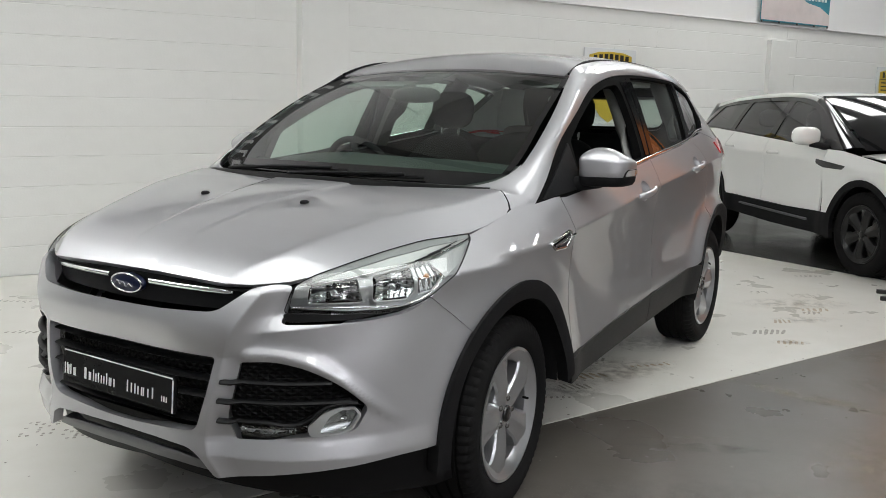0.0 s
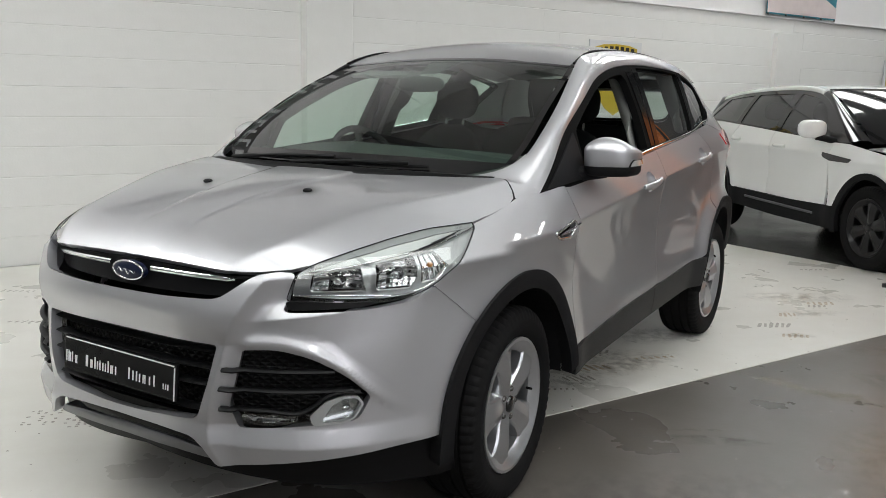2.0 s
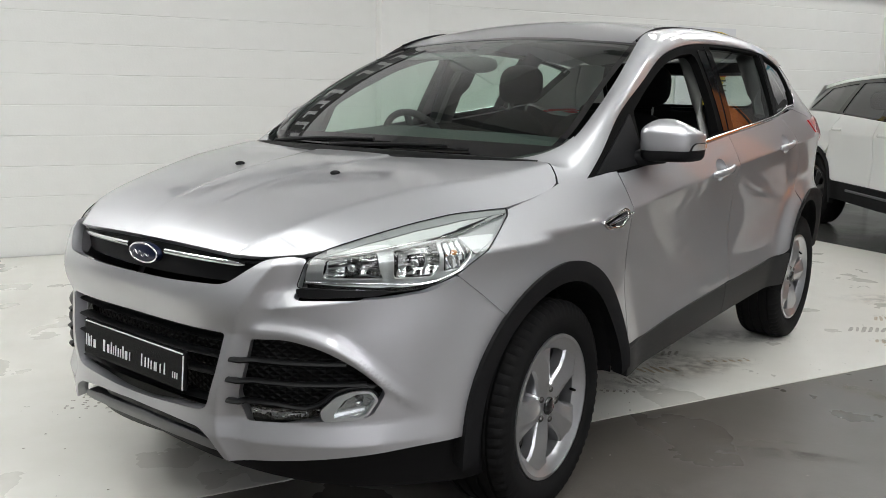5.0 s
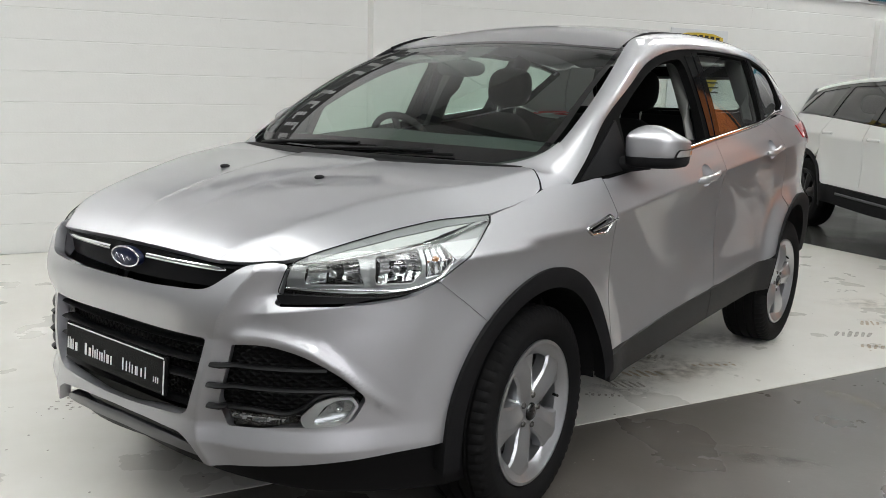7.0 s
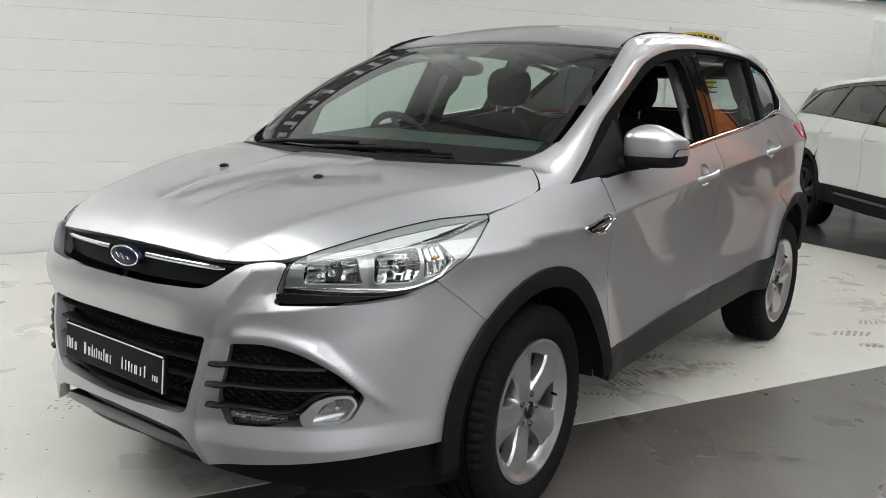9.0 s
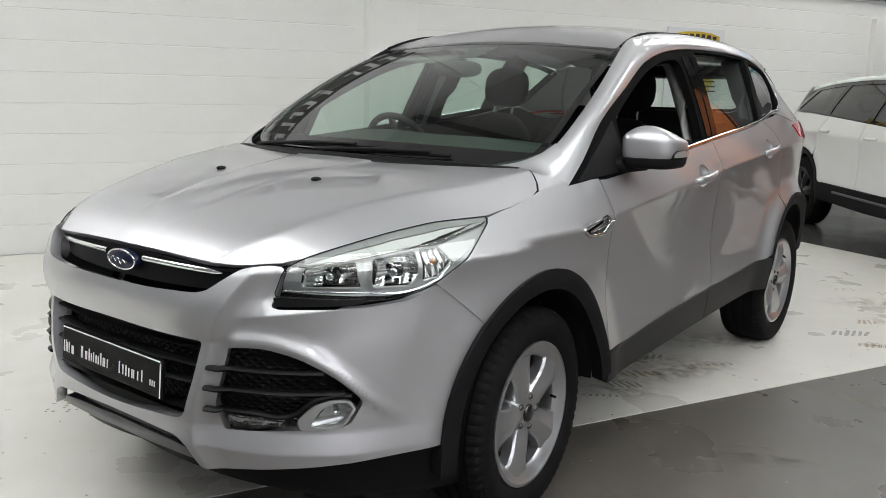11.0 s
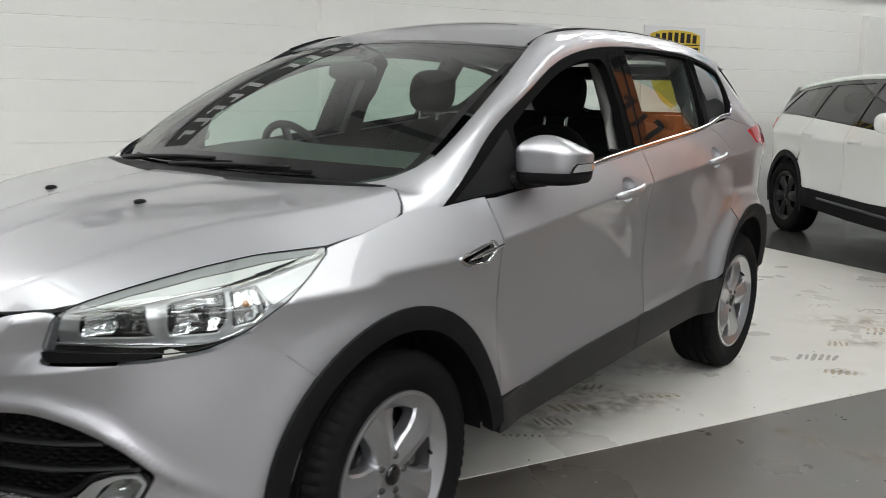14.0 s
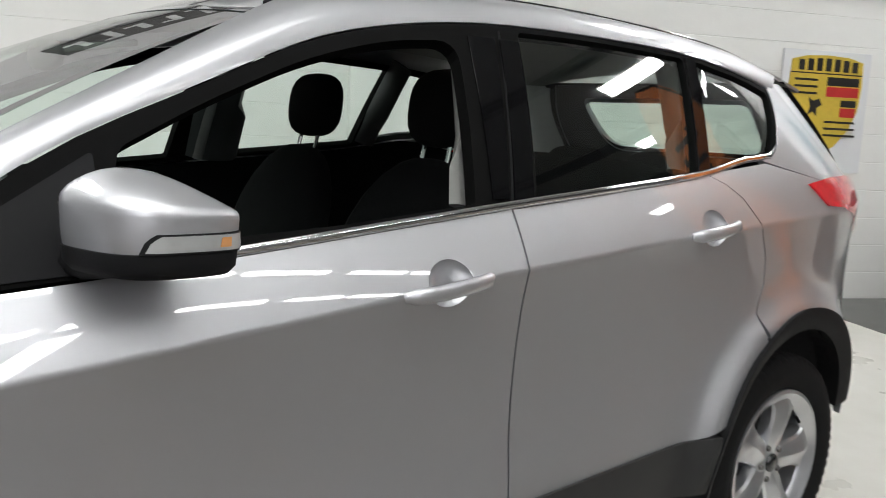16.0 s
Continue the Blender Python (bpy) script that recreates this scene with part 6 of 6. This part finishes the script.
        grid_surface("roof_rail", lambda a, b: rail(.36 + .64 * a, b), 40, 8, WHITEPAINT, car, "white roof side", mirror=k, thick=.01)
        grid_surface("screen_pillar", lambda a, b: rail(.37 * a, b), 20, 8, GLOSSBLACK, car, "gloss black screen pillar", mirror=k, thick=.01)
    rz = cs([-.6, -.2, .2, .7, 1.2, 1.55, 1.7], [1.49, 1.552, 1.592, 1.622, 1.622, 1.585, 1.55])
    ro = [(1.66, 0), (1.62, .4), (1.55, .625), (1.2, .612), (.7, .607), (.2, .597), (-.2, .582), (-.5, .56), (-.56, 0)]
    sheet("roof", ro + [(a, -b) for a, b in ro[::-1][1:-1]], lambda x, y: np.stack([np.asarray(x, float), np.asarray(y, float), rz(x) - .02 * (np.asarray(y) / .6)**2], -1), WHITEPAINT, car, "white roof", step=.06, lip=.01)
    scr = lambda a, b: np.stack([(2.52 - .14 * (2 * b - 1)**2) * (1 - a) + (1.66 - .10 * (2 * b - 1)**2) * a + .02 * 4 * a * (1 - a), (2 * b - 1) * (.71 - .085 * a), 1.08 * (1 - a) + 1.57 * a + .035 * 4 * a * (1 - a) + .012 * (1 - (2 * b - 1)**2)], -1)
    grid_surface("windscreen", scr, 24, 30, GLOSSBLACK, car, "dark windscreen reflecting the roof lights")
    hd = [(2.50, 0), (2.44, .45), (2.36, .73), (2.7, .80), (3.1, .74), (3.38, .50), (3.45, 0)]
    sheet("hood", hd + [(a, -b) for a, b in hd[::-1][1:-1]], lambda x, y: np.stack([np.asarray(x, float), np.asarray(y, float), 1.075 - .12 * (np.asarray(x) - 2.5)**2 - .03 * (np.abs(np.asarray(y)) / .7)**3], -1), WHITEPAINT, car, "white hood", step=.06)
    grid_surface("nose", lambda a, b: np.stack([3.46 - .28 * (2 * b - 1)**4 - .02 * a, (2 * b - 1) * .80, .30 + .68 * a], -1), 12, 24, WHITEPAINT, car, "white front end")
    part("grille", box(3.46, 0, .74, .04, 1.0, .16, .02), GLOSSBLACK, car, "black grille")
    for sg in (1, -1):
        part("headlamp", blob(3.30, sg * .66, .82, .16, .14, .06, 2.6, 20), LENS, car, "clear headlamp", smooth=70)
    grid_surface("tailgate", lambda a, b: np.stack([-.70 + .30 * np.clip((a - .68) / .32, 0, 1)**1.2 - .04 * (1 - (2 * b - 1)**2), (2 * b - 1) * (.74 - .16 * np.clip(a - .5, 0, 1)), .35 + 1.14 * a], -1), 14, 12, WHITEPAINT, car, "white tailgate")
    part("underbody", box(1.33, 0, .33, 3.7, 1.2, .12, .02), PLASTIC, car, "black underbody")
    part("cabin", box(.9, 0, .78, 2.4, 1.45, .70, .05), DARKIN, car, "dark cabin below the windows")
    for x in (.25, 1.15):
        for y in (.36, -.36):
            part("headrest", blob(x, y, 1.33, .05, .13, .10, 2.8, 18), DARKIN, car, smooth=70)
    for x, t in ((wb, 20), (0, 5)):
        for y in (.80, -.80):
            car_wheel(car, x, y, .37, .252, .225, BLACKALLOY, 6, t, BLACKALLOY)
    h = radians(42.3)
    R = Matrix.Rotation(h, 4, "Z")
    car.matrix_world = Matrix.Translation(Vector((-4.88, -.30, 0)) - R @ Vector((0, -.90, 0))) @ R
    return car


white_car()


# ---- dirt on the floor, block courses last ----
def floor_mark(bm, x, y, turn, m, label, name="tyre_mark", z=.0046, scale=(1, 1)):
    ob = part(name, bm, m)
    ob.matrix_world = HALL @ Matrix.Translation((x, y, z)) @ Matrix.Rotation(radians(turn), 4, "Z") @ Matrix.Diagonal((scale[0], scale[1], 1, 1))
    tagged(ob, label, "tyre mark", "tyre marks on the floor", "stuff")


def tread_print(n, length, width, slant, seed):
    """A row of slanted rounded tread blocks with an oval outline."""
    rnd = random.Random(seed)
    bm = bmesh.new()
    for i in range(n):
        u = (i + .5) / n * 2 - 1
        l, w = width * (1 - .6 * u * u)**.5 * rnd.uniform(.75, 1), length / n * rnd.uniform(.42, .6)
        c, s = math.cos(radians(slant + rnd.uniform(-7, 7))), math.sin(radians(slant))
        ring = []
        for j in range(12):
            a = 2 * math.pi * j / 12
            p, q = l / 2 * math.copysign(abs(math.cos(a))**.5, math.cos(a)) * rnd.uniform(.9, 1.05), w / 2 * math.copysign(abs(math.sin(a))**.6, math.sin(a)) * rnd.uniform(.8, 1.1)
            ring.append(bm.verts.new((u * length / 2 + p * c - q * s, rnd.uniform(-.002, .002) + p * s + q * c, 0)))
        bm.faces.new(ring)
        if rnd.random() < .6:
            box(u * length / 2 + rnd.uniform(-.02, .02), width * rnd.uniform(.55, .8) * rnd.choice((-1, 1)), 0, w * .5, w * .5, .0008, bm=bm)
    return bm


def tread_grid(cols, rows, w, h, seed):
    """Rows of small square tread blocks, some missing."""
    rnd = random.Random(seed)
    bm = bmesh.new()
    for i in range(cols):
        for j in range(rows):
            if rnd.random() < .25 + .25 * (j % 2):
                continue
            box((i + .5) / cols * w - w / 2 + rnd.uniform(-.004, .004), (j + .5) / rows * h - h / 2, 0, w / cols * rnd.uniform(.3, .75), h / rows * rnd.uniform(.3, .6), .0012, bm=bm, m=Matrix.Rotation(rnd.uniform(-.4, .4), 4, "Z"))
    return bm


def disc():
    bm = bmesh.new()
    bmesh.ops.create_circle(bm, cap_ends=True, segments=32, radius=1)
    return bm


for i, (x, y, turn, n, l, w, sl, m) in enumerate((
        (-.925, .91, 150, 6, .23, .16, 62, SCUFF), (-.82, 1.14, 142, 5, .18, .11, 70, RUST), (-1.25, .78, 152, 4, .13, .13, 70, RUST), (1.12, 1.15, 150, 6, .18, .04, 80, SCUFF),
        (.92, 1.08, 155, 5, .17, .12, 110, SCUFF), (.74, .98, 160, 5, .22, .12, 110, RUST), (.49, .79, 160, 3, .11, .09, 60, SCUFF), 
        (-1.66, .73, 150, 4, .15, .1, 65, SCUFF), (-2.87, -.1, 150, 6, .26, .06, 65, SCUFF), (-1.76, .69, 150, 5, .22, .12, 70, RUST), (.30, 1.02, 160, 6, .26, .05, 100, RUST),
        (3.14, -1.43, 150, 7, .3, .05, 70, SCUFF), (3.11, -2.37, 150, 7, .3, .05, 70, SCUFF))):
    floor_mark(tread_print(n, l, w, sl, i), x, y, turn, m, "dirty tyre tread prints on the white floor")
for i, (x, y, c, r, w, h, turn) in enumerate(((3.34, .30, 8, 5, .18, .15, 65), (3.18, .40, 9, 6, .22, .17, 65), (3.02, .50, 7, 4, .18, .12, 65), (-2.14, .37, 9, 4, .26, .14, 150), (-1.9, .1, 6, 3, .16, .08, 150))):
    floor_mark(tread_grid(c, r, w, h, i + 40), x, y, turn, SCUFF, "rows of small dirty tread prints on the white floor")
for x, y, a, b, turn, m in ((.58, 1.03, .50, .16, 178, BROWNSTAIN), (.60, .82, .42, .16, 160, BROWNSTAIN), (-1.42, .83, .30, .10, 155, BROWNSTAIN), (-.84, 1.14, .15, .06, 142, BROWNSTAIN), (-.05, .70, .42, .2, 160, DARKSTAIN),
                            (1.0, 1.12, .30, .12, 150, DARKSTAIN), (-1.8, .5, .5, .2, 150, BROWNSTAIN), (.035, 1.70, .36, .07, 103, BROWNSTAIN), (-.05, 1.95, .3, .10, 110, BROWNSTAIN), (.95, 2.0, .22, .07, 145, DARKSTAIN), (.5, 2.5, .5, .3, 30, BROWNSTAIN),
                            (-3.6, .2, .7, .25, 80, DARKSTAIN), (2.2, 1.2, .7, .2, 0, BROWNSTAIN), (-.6, 2.1, .5, .2, 120, DARKSTAIN), (1.08, 1.86, .24, .025, 150, DARKSTAIN), (.90, 2.00, .22, .022, 132, DARKSTAIN), (.97, 1.84, .26, .020, 148, BROWNSTAIN), (1.6, 2.3, .9, .35, 150, DARKSTAIN), (.2, 2.9, .8, .4, 20, BROWNSTAIN), (-1.3, 1.75, .6, .16, 155, BROWNSTAIN)):
    floor_mark(disc(), x, y, turn, m, "faded brown and grey dirt stain on the floor", "floor_stain", .0052 if y < 1.4 else .0012, (a, b))


def floor_grit():
    """Scattered flakes and crumbs on the paint, small enough to count as one."""
    rnd = random.Random(11)
    bm = bmesh.new()
    for i in range(420):
        x, y = rnd.uniform(-2.6, 3.6), rnd.uniform(.3, 3.4)
        r = rnd.choice((.0018, .0022, .003, .0045)) * rnd.uniform(.7, 1.2)
        ring, top = [], []
        for j in range(5):
            a = 2 * math.pi * j / 5
            k = r * rnd.uniform(.6, 1.3)
            ring.append(bm.verts.new((x + k * math.cos(a) * 1.4, y + k * math.sin(a), 0)))
            top.append(bm.verts.new((x + k * .6 * math.cos(a) * 1.4, y + k * .6 * math.sin(a), r * .5)))
        bm.faces.new(top)
        for j in range(5):
            bm.faces.new((ring[j], ring[(j + 1) % 5], top[(j + 1) % 5], top[j]))
    ob = part("floor_grit", bm, GRIT)
    ob.matrix_world = HALL @ Matrix.Translation((0, 0, .0038))
    tagged(ob, "pale crumbs and dark flakes of grit scattered on the floor", "grit", kind="stuff")


floor_grit()


def block_wall():
    bh, bl = .239, .47

    def block_mesh(w):
        me = bpy.data.meshes.new("block")
        c, d, a, b = .004, .0022, w / 2, bh / 2 - .0015
        vs = [(s * a, 0, t * b) for s, t in ((-1, -1), (1, -1), (1, 1), (-1, 1))] + [(s * a, d, t * (b - c)) for s, t in ((-1, -1), (1, -1), (1, 1), (-1, 1))]
        me.from_pydata(vs, [], [(4, 7, 6, 5)] + [(i, i + 4, (i + 1) % 4 + 4, (i + 1) % 4) for i in range(4)])
        me.materials.append(WALLPAINT)
        return me

    rnd = random.Random(3)
    meshes = {}
    rest_v, rest_f = [], []
    for r in range(11):
        z = (r + .5) * bh
        h = min(bh, LEDGE - r * bh - .012)
        if h < .1:
            continue
        x = X0 + .02 + (bl / 2 if r % 2 else 0)
        while x < X1 - .3:
            c = x + bl / 2
            if not (-.02 < c < .52) and not (-6.9 < c < -6.4):
                if -5.2 < c < 4.4:
                    me = meshes.setdefault(0, None) or block_mesh(bl)
                    meshes[0] = me
                    ob = new("block", me)
                    ob.parent = wall_n
                    ob.location = (c, WALL_Y - .0195 + rnd.uniform(0, .0012), z - (bh - h) / 2)
                    ob.scale = (1, 1, h / bh)
                else:
                    k, a, b = len(rest_v), bl / 2 - .0004, h / 2 - .0015
                    zz = z - (bh - h) / 2
                    for d, q in ((0, 0), (.0022, .004)):
                        rest_v += [(c + s * (bl / 2), WALL_Y - .0195 + d, zz + t * (b - q)) for s, t in ((-1, -1), (1, -1), (1, 1), (-1, 1))]
                    rest_f += [(k + 4, k + 7, k + 6, k + 5)] + [(k + i, k + i + 4, k + (i + 1) % 4 + 4, k + (i + 1) % 4) for i in range(4)]
            x += bl
    ob = mesh_part("blocks", rest_v, rest_f, WALLPAINT, wall_n, smooth=False)
    ob["kind"] = "stuff"


block_wall()
